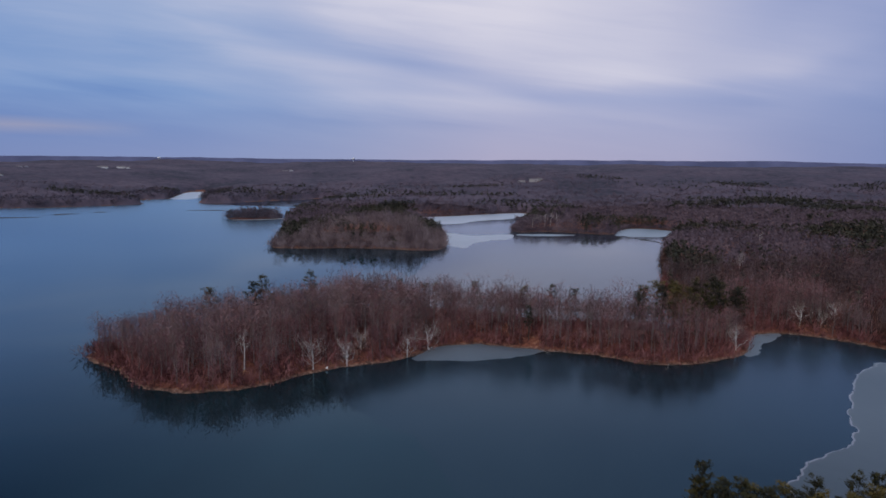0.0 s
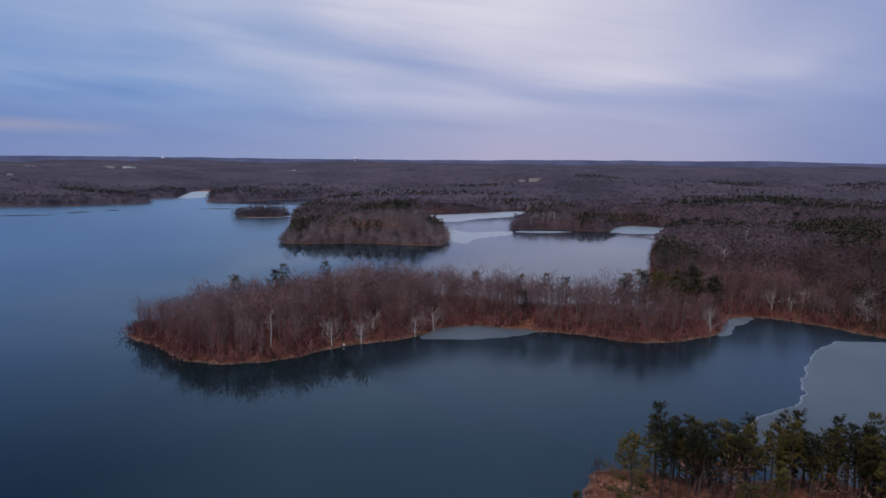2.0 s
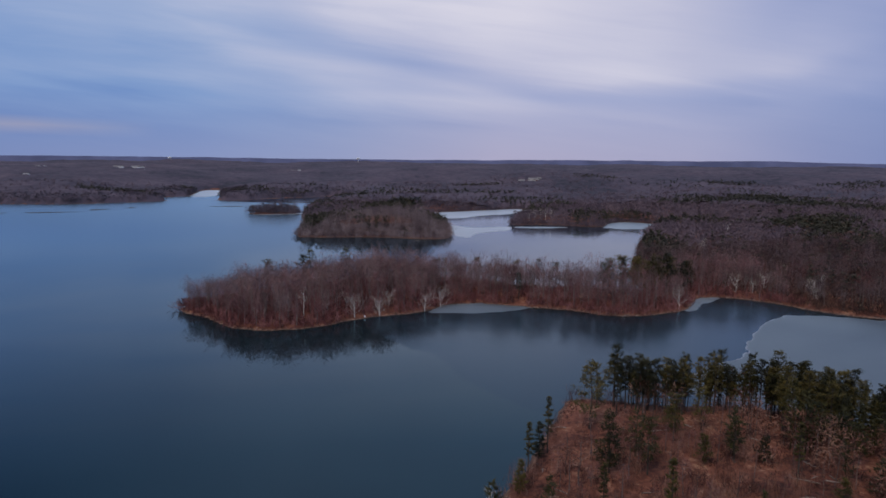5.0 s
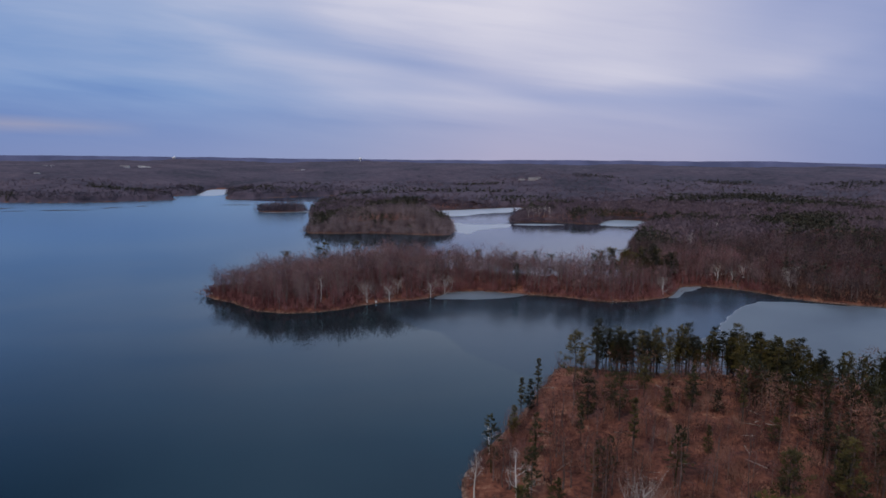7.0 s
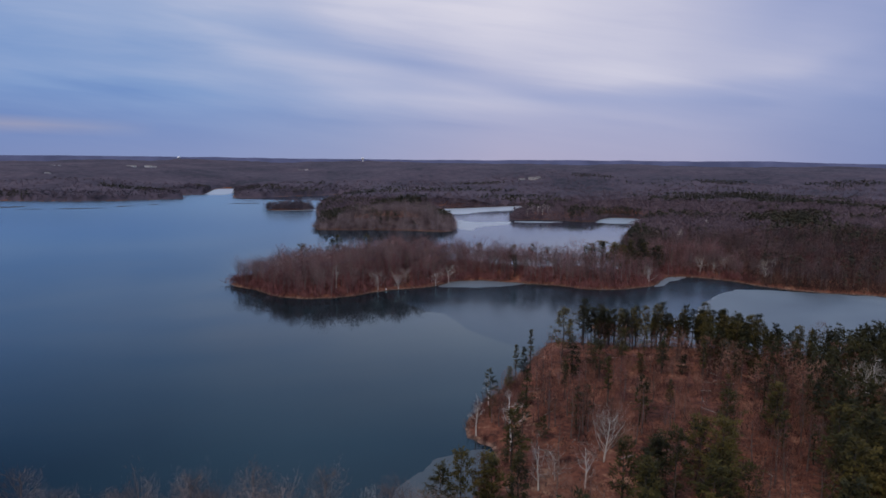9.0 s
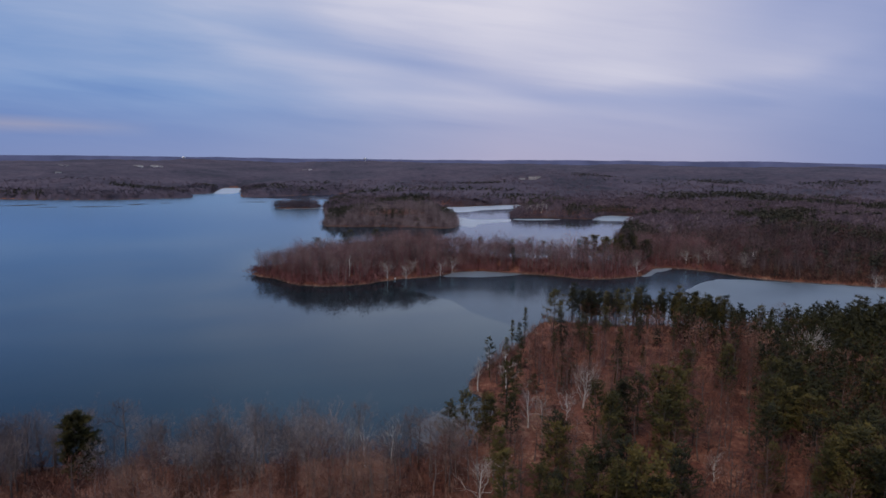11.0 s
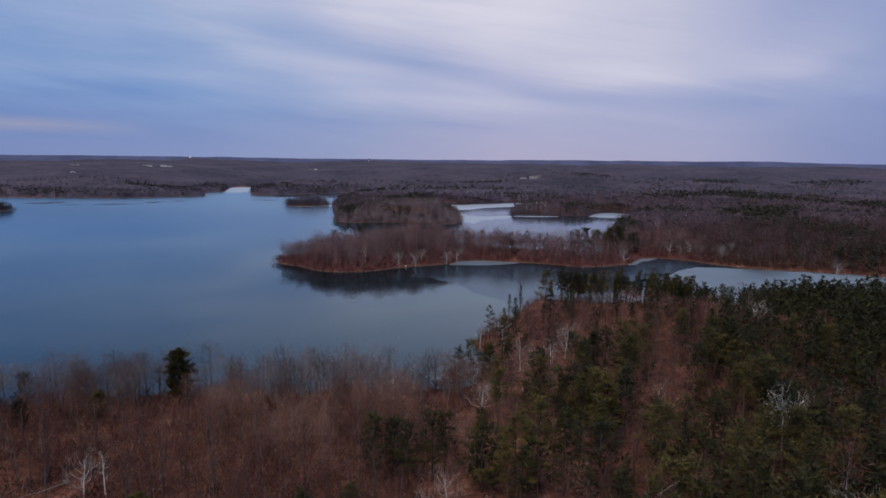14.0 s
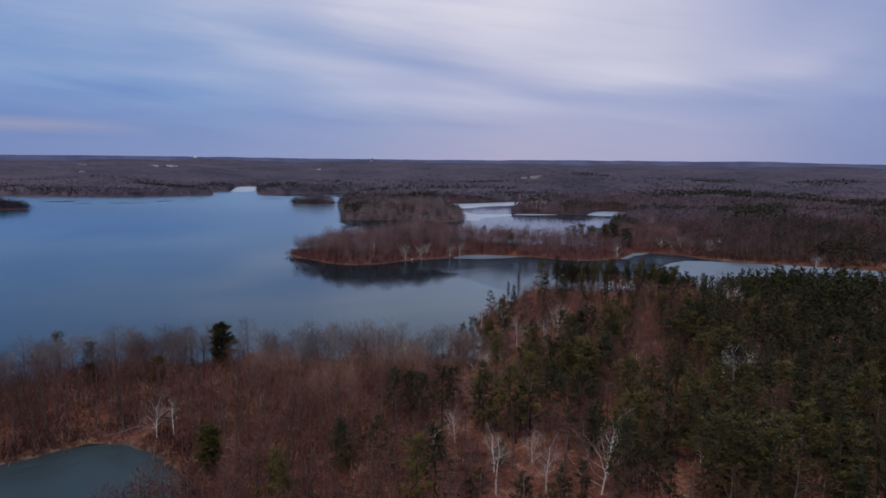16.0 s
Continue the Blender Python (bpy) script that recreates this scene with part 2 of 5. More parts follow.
M_LOG = material("weathered_log", [(0.35, (0.15, 0.115, 0.095)), (0.6, (0.33, 0.28, 0.245))], 0.5, 0.9, 3.0, 0.0, per_object=0.4)
M_WHITE = material("white_paint", [(0.3, (0.72, 0.72, 0.70)), (0.7, (0.82, 0.82, 0.80))], 1.0, 0.6, 6.0, 0.0)
M_ROOF = material("grey_roofing", [(0.3, (0.16, 0.15, 0.15)), (0.7, (0.28, 0.26, 0.25))], 0.5, 0.8, 4.0, 0.0)
M_EARTH = material("bare_orange_earth", [(0.3, (0.20, 0.10, 0.06)), (0.7, (0.36, 0.21, 0.13))], 0.05, 0.95, 0.5, 0.0)
M_MUD = material("dark_mud_reeds", [(0.3, (0.02, 0.02, 0.022)), (0.7, (0.06, 0.052, 0.045))], 0.1, 0.95, 1.0, 0.0)
M_CONCRETE = material("pale_concrete", [(0.3, (0.36, 0.35, 0.34)), (0.7, (0.5, 0.49, 0.47))], 0.2, 0.8, 2.0, 0.0)


def water_material(name, colour, rough, wave, spread, tint=0.0, hue=(1.0, 1.0, 1.0), ruffled=0.0, ior=1.33):
    mat = bpy.data.materials.new(name)
    mat.use_nodes = True
    node, link = nodes_of(mat.node_tree)
    geo = node("ShaderNodeNewGeometry")
    big = node("ShaderNodeTexNoise", Scale=0.009, Detail=4.0, Roughness=0.55, Distortion=0.5)
    small = node("ShaderNodeTexNoise", Scale=0.35, Detail=3.0)
    for n in (big, small):
        link(geo.outputs["Position"], n.inputs["Vector"])
    body = node("ShaderNodeBsdfDiffuse")
    gloss = node("ShaderNodeBsdfGlossy", Color=(*hue, 1))
    share = node("ShaderNodeFresnel", IOR=ior)
    shade = node("ShaderNodeMixShader")
    link(share.outputs[0], shade.inputs[0])
    link(body.outputs[0], shade.inputs[1])
    link(gloss.outputs[0], shade.inputs[2])
    col = ramp(node, [(0.35, tuple(c * (1 - tint) for c in colour)), (0.65, tuple(c * (1 + tint) for c in colour))])
    link(big.outputs[0], col.inputs[0])
    link(col.outputs[0], body.inputs["Color"])
    vary = node("ShaderNodeMapRange")
    for k, v in (("From Min", 0.35), ("From Max", 0.65), ("To Min", max(rough - spread, 0.02)), ("To Max", rough + spread)):
        vary.inputs[k].default_value = v
    link(big.outputs[0], vary.inputs["Value"])
    last = vary.outputs[0]
    if ruffled:
        # the open lake beyond the spit is ruffled by wind
        split = node("ShaderNodeSeparateXYZ")
        link(geo.outputs["Position"], split.inputs[0])
        open_lake = node("ShaderNodeMapRange")
        for k, v in (("From Min", 480.0), ("From Max", 1050.0), ("To Min", 0.0), ("To Max", ruffled)):
            open_lake.inputs[k].default_value = v
        link(split.outputs[1], open_lake.inputs["Value"])
        total = node("ShaderNodeMath")
        link(last, total.inputs[0])
        west = node("ShaderNodeMapRange")
        for k, v in (("From Min", -40.0), ("From Max", -380.0), ("To Min", 0.0), ("To Max", 1.0)):
            west.inputs[k].default_value = v
        link(split.outputs[0], west.inputs["Value"])
        both = node("ShaderNodeMath")
        both.operation = "MULTIPLY"
        link(open_lake.outputs[0], both.inputs[0])
        link(west.outputs[0], both.inputs[1])
        link(both.outputs[0], total.inputs[1])
        last = total.outputs[0]
    link(last, gloss.inputs["Roughness"])
    bm = node("ShaderNodeBump", Strength=wave, Distance=0.05)
    link(small.outputs[0], bm.inputs["Height"])
    for n in (body, gloss, share):
        link(bm.outputs[0], n.inputs["Normal"])
    out = node("ShaderNodeOutputMaterial")
    link(shade.outputs[0], out.inputs[0])
    return mat


M_WATER = water_material("lake_water", (0.005, 0.016, 0.020), 0.016, 0.03, 0.010, 0.3, (0.71, 0.87, 1.0), 0.24, 1.50)
M_BLACKICE = water_material("clear_thin_ice", (0.010, 0.022, 0.029), 0.17, 0.06, 0.05, 0.3, (0.69, 0.84, 1.0), 0.0, 1.45)
M_BAYICE = water_material("smooth_bay_ice", (0.028, 0.040, 0.050), 0.10, 0.05, 0.04, 0.3, (0.84, 0.90, 1.0), 0.0, 1.38)
M_POND = water_material("grey_green_ice", (0.046, 0.068, 0.072), 0.30, 0.15, 0.08, 0.4)
M_ICE = water_material("snowy_ice", (0.076, 0.097, 0.115), 0.45, 0.25, 0.10, 0.18)
M_FARICE = water_material("frosted_white_ice", (0.27, 0.275, 0.315), 0.45, 0.25, 0.10, 0.15)


# ---- plan: shores and heights ----
def U(*pts):
    return np.array(pts, float) * S


def smooth(pts, n=4, closed=True):
    """A Catmull-Rom line through the control points."""
    p = np.asarray(pts)
    a, b, c, d = np.roll(p, 1, 0), p, np.roll(p, -1, 0), np.roll(p, -2, 0)
    if not closed:
        e = np.concatenate([2 * p[:1] - p[1:2], p, 2 * p[-1:] - p[-2:-1]])
        a, b, c, d = e[:-3], e[1:-2], e[2:-1], e[3:]
    out = []
    for k in range(n):
        t = k / n
        out.append(0.5 * ((2 * b) + (c - a) * t + (2 * a - 5 * b + 4 * c - d) * t * t + (3 * b - a - 3 * c + d) * t ** 3))
    return np.stack(out, 1).reshape(-1, 2)


def distance_in(poly, x, y):
    """Metres inside (+) or outside (-) a closed outline."""
    best, inside = np.full(x.shape, 1e18), np.zeros(x.shape, bool)
    for (x0, y0), (x1, y1) in zip(poly, np.roll(poly, -1, 0)):
        dx, dy = x1 - x0, y1 - y0
        t = np.clip(((x - x0) * dx + (y - y0) * dy) / (dx * dx + dy * dy + 1e-9), 0, 1)
        best = np.minimum(best, (x - x0 - t * dx) ** 2 + (y - y0 - t * dy) ** 2)
        if dy != 0:
            cross = ((y0 <= y) != (y1 <= y)) & (x < x0 + (y - y0) / dy * dx)
            inside ^= cross
    return np.where(inside, 1, -1) * np.sqrt(best)


def lattice(ix, iy, seed):
    h = (ix.astype(np.int64) * 374761393 + iy.astype(np.int64) * 668265263 + seed * 974634777) & 0x7FFFFFFF
    h = ((h ^ (h >> 13)) * 1274126177) & 0x7FFFFFFF
    return ((h ^ (h >> 16)) & 0xFFFF) / 65535.0


def vnoise(x, y, size, seed=0, octaves=3):
    """Smooth value noise from 0 to 1."""
    total, amp, norm = 0.0, 1.0, 0.0
    for k in range(octaves):
        u, v = x / size * 2 ** k, y / size * 2 ** k
        iu, iv = np.floor(u), np.floor(v)
        fu, fv = u - iu, v - iv
        fu, fv = fu * fu * (3 - 2 * fu), fv * fv * (3 - 2 * fv)
        a, b = lattice(iu, iv, seed + k), lattice(iu + 1, iv, seed + k)
        c, d = lattice(iu, iv + 1, seed + k), lattice(iu + 1, iv + 1, seed + k)
        total = total + amp * ((a * (1 - fu) + b * fu) * (1 - fv) + (c * (1 - fu) + d * fu) * fv)
        norm += amp
        amp *= 0.5
    return total / norm


FAR = 6000 / S
# the wooded spit and all the land east and north of the lake
EAST = smooth(U((-166, 276), (-156, 264), (-143, 256), (-120, 235), (-106, 229), (-89, 230), (-76, 237), (-52, 259), (-26, 272), (-14, 283), (-9, 293), (12, 299), (40, 290), (65, 283), (80, 273),
                (95, 269), (114, 275), (134, 286), (143, 303), (153, 320), (167, 326), (181, 321), (197, 308), (218, 283), (240, 270), (270, 261), (310, 245), (370, 215), (480, 200), (800, 190),
                (FAR, 150), (FAR, FAR), (-FAR, FAR), (-FAR, 1150), (-1300, 1130), (-1010, 1120), (-890, 1122), (-800, 1130), (-735, 1150), (-655, 1212), (-612, 1252), (-640, 1300), (-690, 1385), (-640, 1440)), closed=False)
EAST = np.concatenate([EAST, smooth(U((-640, 1440), (-700, 1640), (-725, 1760), (-672, 1770), (-610, 1570), (-557, 1410), (-520, 1306), (-460, 1314), (-425, 1375), (-354, 1440), (-314, 1490), (-262, 1480),
                (-270, 1268), (-262, 1040), (-245, 930), (-225, 851), (-200, 740), (-186, 645), (-168, 633), (-135, 635), (-115, 640), (-86, 638), (-57, 632), (-35, 626), (-14, 632), (-10, 679), (-14, 769),
                (-30, 853), (-50, 949), (-60, 1006), (-38, 1019), (-3, 1036), (44, 1071), (113, 1112), (132, 1080), (118, 980), (90, 890), (76, 822), (82, 797), (110, 810), (140, 805), (170, 789), (194, 780)), closed=False)])
BAY_SHORE = smooth(U((194, 780), (214, 826), (237, 860), (265, 857), (288, 836), (276, 792), (246, 733), (203, 618), (172, 520), (148, 450), (138, 385), (128, 345), (100, 328), (50, 336), (10, 350), (-35, 358),
                (-80, 342), (-112, 324), (-140, 303), (-158, 287), (-166, 276)), closed=False)
EAST = np.concatenate([EAST, BAY_SHORE])
# the headland and the near land under the flight
NEAR = smooth(U((39, 138), (31, 120), (23, 98), (13, 75), (6, 62), (0, 49), (-3, 36), (-1, 26), (5, 20), (4, 8), (-1, -8), (-6, -20), (-13, -24), (-30, -27), (-60, -31), (-106, -36), (-130, -38),
                (-152, -44), (-170, -54), (-188, -80), (-225, -150), (-300, -330), (-420, -430), (-1100, -480), (-1150, 300), (-1300, 900), (-FAR, 900), (-FAR, -FAR), (FAR, -FAR), (FAR, 175),
                (800, 175), (480, 150), (400, 160), (330, 140), (250, 122), (190, 121), (160, 118), (134, 116), (122, 125), (105, 131), (89, 133), (72, 131), (56, 136)))
POND = smooth(U((-178, -150), (-150, -134), (-136, -124), (-127, -116), (-114, -112), (-103, -115), (-93, -123), (-84, -133), (-80, -147), (-100, -160), (-122, -170), (-150, -182), (-182, -180)))
ISLET = smooth(U((-346, 955), (-328, 944), (-300, 946), (-272, 958), (-266, 984), (-292, 1008), (-332, 990)))
WEST_ISLE = smooth(U((-742, 775), (-758, 742), (-850, 690), (-1000, 680), (-1060, 760), (-960, 830), (-830, 815)))
FAR_POOL = smooth(U((-392, 1815), (-380, 1870), (-250, 1872), (-150, 1925), (-95, 1965), (-88, 1930), (-180, 1840), (-300, 1808)))
# cleared hilltops with houses: x, y, radius in metres, rise
CLEARINGS = [(-1440, 2760, 120, 8), (-1290, 2990, 110, 14), (215, 1850, 55, 5), (1345, 2950, 60, 6), (-1905, 2830, 45, 8), (-1340, 1900, 40, 5), (-760, 2950, 50, 8), (1180, 2700, 40, 6), (640, 3100, 40, 8)]

# wooded hills beyond the bay: x, y, radius in metres, rise
HILLS = [(340, 1980, 250, 40), (1300, 2350, 380, 34), (-120, 2650, 330, 24), (820, 2500, 300, 22), (-600, 4100, 240, 10), (-1700, 3790, 200, 15)]


def land(x, y):
    """Metres from the nearest shore, inland positive, and the ground's height."""
    x, y = np.asarray(x, float), np.asarray(y, float)
    de, dn = distance_in(EAST, x, y), distance_in(NEAR, x, y)
    dn = np.minimum(dn, -distance_in(POND, x, y))
    de = np.minimum(de, -distance_in(FAR_POOL, x, y))
    di = np.maximum(distance_in(ISLET, x, y), distance_in(WEST_ISLE, x, y))
    d = np.maximum(np.maximum(de, dn), di)
    d = d + (vnoise(x, y, 14, 3, 2) - 0.5) * 3.2 * np.clip(1.4 - np.abs(d) / 30, 0, 1)
    inland = np.clip(d, 0, None)
    r = np.hypot(x, y)
    bank = 1.6 * (1 - np.exp(-inland / 2.2)) - 0.25
    gentle = np.where(de > dn, 7.0, 6.0) * (1 - np.exp(-inland / 75))
    away = np.clip((r - 500) / 3600, 0, 1)
    hills = (vnoise(x, y, 560, 11, 3) - 0.30) * (16 + 58 * away) * (1 - 0.6 * np.clip((r - 2700) / 800, 0, 1)) * (1 - np.exp(-inland / 220)) * np.clip((y + 100) / 600, 0, 1)
    rise = 59 * np.clip((r - 1150) / 3200, 0, 1) ** 1.25 * (1 - np.exp(-inland / 300))
    near = 7.0 * np.clip((-y - 60) / 140, 0, 1) * (1 - np.exp(-inland / 60)) * (y < 0)
    hills = hills + 26 * (1 - 2 * np.abs(vnoise(x, y * 0.8, 420, 13, 2) - 0.5) - 0.55) * np.clip((r - 1150) / 500, 0, 1) * (1 - 0.55 * np.clip((r - 2900) / 900, 0, 1)) * (1 - np.exp(-inland / 160))
    rough = (vnoise(x, y, 22, 5, 3) - 0.5) * 2.2 * (1 - np.exp(-inland / 15))
    knoll = 10.0 * np.exp(-(((x + 75) / 85) ** 2 + ((y - 850) / 110) ** 2)) * (1 - np.exp(-inland / 30))
    h = bank + gentle + hills + rise + near + rough + knoll
    h = h + 4.5 * np.clip((inland - 8) / 26, 0, 1) * np.clip((x + 130) / 60, 0, 1) * np.clip((170 - x) / 60, 0, 1) * (y > 290) * (y < 425)
    for cx, cy, cr, up in CLEARINGS:
        h = h + up * np.exp(-((x - cx) ** 2 + (y - cy) ** 2) / cr ** 2)
    for cx, cy, cr, up in HILLS:
        h = h + up * np.exp(-((x - cx) ** 2 + (y - cy) ** 2) / cr ** 2)
    below = np.clip(d * 0.12, -4, 0) - 0.25 * (r < 650)
    h = np.where(r > 650, np.minimum(h, 0.12 * inland + np.clip(inland - 25, 0, None)), h)
    return d, np.where(d > 0, np.maximum(h, 0.05 + 0.02 * inland), below)


# ---- mesh helpers ----
def mesh_of(name, verts, faces, mat, shade_smooth=False):
    """A mesh from arrays of vertices and of triangles or quads."""
    verts, faces = np.asarray(verts, np.float32), np.asarray(faces, np.int32)
    me = bpy.data.meshes.new(name)
    k = faces.shape[1]
    me.vertices.add(len(verts))
    me.vertices.foreach_set("co", verts.ravel())
    me.loops.add(faces.size)
    me.loops.foreach_set("vertex_index", faces.ravel())
    me.polygons.add(len(faces))
    me.polygons.foreach_set("loop_start", np.arange(0, faces.size, k, dtype=np.int32))
    me.polygons.foreach_set("loop_total", np.full(len(faces), k, np.int32))
    me.update(calc_edges=True)
    me.materials.append(mat)
    if shade_smooth:
        me.polygons.foreach_set("use_smooth", np.ones(len(faces), bool))
    return me


def child(name, me, parent, label=""):
    ob = new(name, me)
    ob.parent = parent
    return tagged(ob, label)


def part(name, bm, mat, parent, label=""):
    me = bpy.data.meshes.new(name)
    bm.to_mesh(me)
    bm.free()
    me.materials.append(mat)
    return child(name, me, parent, label)


def join(pieces):
    """Joins (verts, tris) pairs."""
    vs, fs, n = [], [], 0
    for v, f in pieces:
        vs.append(v)
        fs.append(f + n)
        n += len(v)
    return np.concatenate(vs), np.concatenate(fs)


def tube(points, radii, sides):
    """A tapered limb through the points; the last radius may be 0."""
    points = np.asarray(points, float)
    ring = np.arange(sides) * 2 * np.pi / sides
    vs = []
    for k, (p, r) in enumerate(zip(points, radii)):
        d = points[min(k + 1, len(points) - 1)] - points[max(k - 1, 0)]
        d = d / (np.linalg.norm(d) + 1e-9)
        a = np.cross(d, (0.31, 0.95, 0.05) if abs(d[2]) > 0.7 else (0, 0, 1))
        a /= np.linalg.norm(a) + 1e-9
        b = np.cross(d, a)
        vs.append(p + r * (np.cos(ring)[:, None] * a + np.sin(ring)[:, None] * b))
    fs = []
    for k in range(len(points) - 1):
        for j in range(sides):
            a, b = k * sides + j, k * sides + (j + 1) % sides
            fs += [(a, b, b + sides), (a, b + sides, a + sides)]
    return np.concatenate(vs), np.array(fs)


def slivers(starts, ways, widths, rng):
    """Thin tapering twigs, one triangle each."""
    side = np.cross(ways, rng.normal(size=ways.shape))
    side *= (widths / (np.linalg.norm(side, axis=1) + 1e-9))[:, None] / 2
    v = np.stack([starts - side, starts + side, starts + ways], 1).reshape(-1, 3)
    return v, np.arange(len(v)).reshape(-1, 3)


def bare_tree_arrays(seed, height, spread, limbs, twigs, width, low=0.3, sides=5, lean=0.04, kink=0.18, full=True, fuzz=0.62, thick=1.0, filled=0.5, reach=0.36, rise=0.25):
    """A leafless broadleaf tree: wood (trunk and limbs) and crown (branches and twigs)."""
    rng = np.random.default_rng(seed)
    r0 = height * 0.0135 * thick
    top = np.array([rng.normal() * lean, rng.normal() * lean, 1]) * height * 0.9
    levels = np.linspace(0, 1, 5)
    trunk = np.outer(levels, top) + rng.normal(size=(5, 3)) * height * 0.012 * np.array([1, 1, 0])
    trunk[0] = (0, 0, -0.4)
    wood = [tube(trunk, [r0 * 1.35, r0, r0 * 0.75, r0 * 0.45, r0 * 0.12], sides)]
    crown, tips, ways = [], [], []
    for k in range(limbs):
        h = low + (0.92 - low) * (k + rng.random() * 0.8) / limbs
        base = np.array([np.interp(h, levels, trunk[:, c]) for c in range(3)])
        a = k * 2.4 + rng.normal() * 0.4
        length = spread * (1.12 - 0.62 * (h - low) / (1 - low)) * (0.75 + 0.5 * rng.random())
        up = rise + 0.6 * rng.random()
        d = np.array([np.cos(a), np.sin(a), up])
        mid = base + d * length * 0.5 + rng.normal(size=3) * length * kink * 0.5
        end = mid + (d + (0, 0, 0.3)) * length * 0.48 + rng.normal(size=3) * length * kink * 0.5
        rr = r0 * (0.52 - 0.3 * h)
        wood.append(tube([base, mid, end], [rr, rr * 0.6, rr * 0.12], 3))
        for s in range(3):
            f = 0.35 + 0.25 * s + 0.15 * rng.random()
            b = mid + (end - mid) * (f - 0.5) * 2 if f > 0.5 else base + (mid - base) * f * 2
            w = (d + rng.normal(size=3) * 0.75 + (0, 0, 0.45)) * length * 0.36
            if full:
                crown.append(tube([b, b + w], [rr * 0.38, rr * 0.08], 3) if thick > 1 else slivers(b[None], w[None] * 1.15, np.array([rr * 0.9]), rng))
            tips.append(b + w * 0.6)
            ways.append(w)
        tips.append(end)
        ways.append(end - mid)
    tips, ways = np.array(tips), np.array(ways)
    pick = rng.integers(0, len(tips), twigs)
    length = spread * reach * (0.5 + 1.0 * rng.random(twigs))
    d = ways[pick] / np.linalg.norm(ways[pick], axis=1)[:, None] + rng.normal(size=(twigs, 3)) * fuzz + np.array([0, 0, 0.2])
    d *= (length / np.linalg.norm(d, axis=1))[:, None]
    start = tips[pick] + rng.normal(size=(twigs, 3)) * spread * 0.16 - d * 0.35
    # half of the twigs fill the rounded crown
    n = int(twigs * filled)
    ball = rng.normal(size=(n, 3))
    ball *= (rng.random(n) ** 0.42 / np.linalg.norm(ball, axis=1))[:, None]
    start[:n] = ball * (spread * 0.95, spread * 0.95, height * (0.98 - low) * 0.5) + top * (0.5 + low * 0.5)
    out = ball * (1, 1, 0.7) + (0, 0, 0.25) + rng.normal(size=(n, 3)) * 0.35
    d[:n] = out * (length[:n] / np.linalg.norm(out, axis=1))[:, None]
    crown.append(slivers(start, d, width * (0.6 + 0.8 * rng.random(twigs)), rng))
    return join(wood), join(crown)


def pine_arrays(seed, height, spread, bare=0.3, whorls=13, arms=5, tufts=17, size=0.8, ragged=0.24, domed=False):
    """A white pine: a straight trunk, often bare low down, and uneven tiers of feathery plumes with gaps."""
    rng = np.random.default_rng(seed)
    r0 = height * 0.0135
    bend = rng.normal(size=2) * height * 0.014
    wood = [tube([(0, 0, -0.4), (bend[0], bend[1], height * 0.45), (0, 0, height * 0.97)], [r0 * 1.2, r0 * 0.8, r0 * 0.08], 5)]
    vs = []
    skew = rng.random() * 6.28
    for k in range(whorls):
        f = bare + (0.985 - bare) * (k + 0.7 * rng.random()) / whorls
        g = (f - bare) / (1 - bare)
        # widest a third up the crown, rounded at the top
        reach = spread * min(0.55 + 1.6 * g, 1.0) * (1.05 - 0.50 * g - 0.42 * g ** 3.0) * (0.72 + 0.5 * rng.random())
        if domed:
            reach = spread * math.sqrt(max(1.02 - ((g - 0.42) / 0.6) ** 2, 0.06)) * (0.8 + 0.35 * rng.random())
        for j in range(arms):
            if rng.random() < ragged:
                continue
            a = j * 2 * np.pi / arms + k * 0.9 + rng.normal() * 0.35
            length = reach * (0.5 + 0.65 * rng.random()) * (1 + 0.22 * np.cos(a - skew))
            d = np.array([np.cos(a), np.sin(a), 0.02 + 0.45 * g + rng.normal() * 0.14])
            fj = f + (rng.random() - 0.5) * 0.9 * (1 - bare) / whorls
            base = np.array([bend[0] * fj, bend[1] * fj, height * min(fj, 0.985)])
            if rng.random() < 0.4:
                wood.append(tube([base, base + d * length * 0.8], [r0 * 0.22, r0 * 0.05], 3))
            n = max(3, int(tufts * (0.5 + length / spread * 0.9)))
            along = 0.34 + 0.66 * np.sqrt(rng.random(n))
            c = base + d * length * along[:, None] + rng.normal(size=(n, 3)) * np.array([0.32, 0.32, 0.20]) * spread * 0.26
            out = d + rng.normal(size=(n, 3)) * np.array([0.8, 0.8, 0.35]) + np.array([0, 0, 0.22])
            out *= (size * (0.9 + 0.8 * rng.random(n)) / np.linalg.norm(out, axis=1))[:, None]
            side = np.cross(out, (0, 0, 1)) * (0.13 + 0.17 * rng.random(n))[:, None] + rng.normal(size=(n, 3)) * 0.08 * size
            vs.append(np.stack([c - out * 0.4 + side, c - out * 0.3 - side, c + out * 0.8], 1).reshape(-1, 3))
    # dead stubs below the crown
    for k in range(5):
        h, a = height * bare * (0.4 + 0.6 * rng.random()), rng.random() * 6.28
        wood.append(tube([(bend[0] * 0.5, bend[1] * 0.5, h), (np.cos(a) * 1.1, np.sin(a) * 1.1, h + 0.2)], [r0 * 0.2, r0 * 0.05], 3))
    v = np.concatenate(vs)
    return join(wood), (v, np.arange(len(v)).reshape(-1, 3))


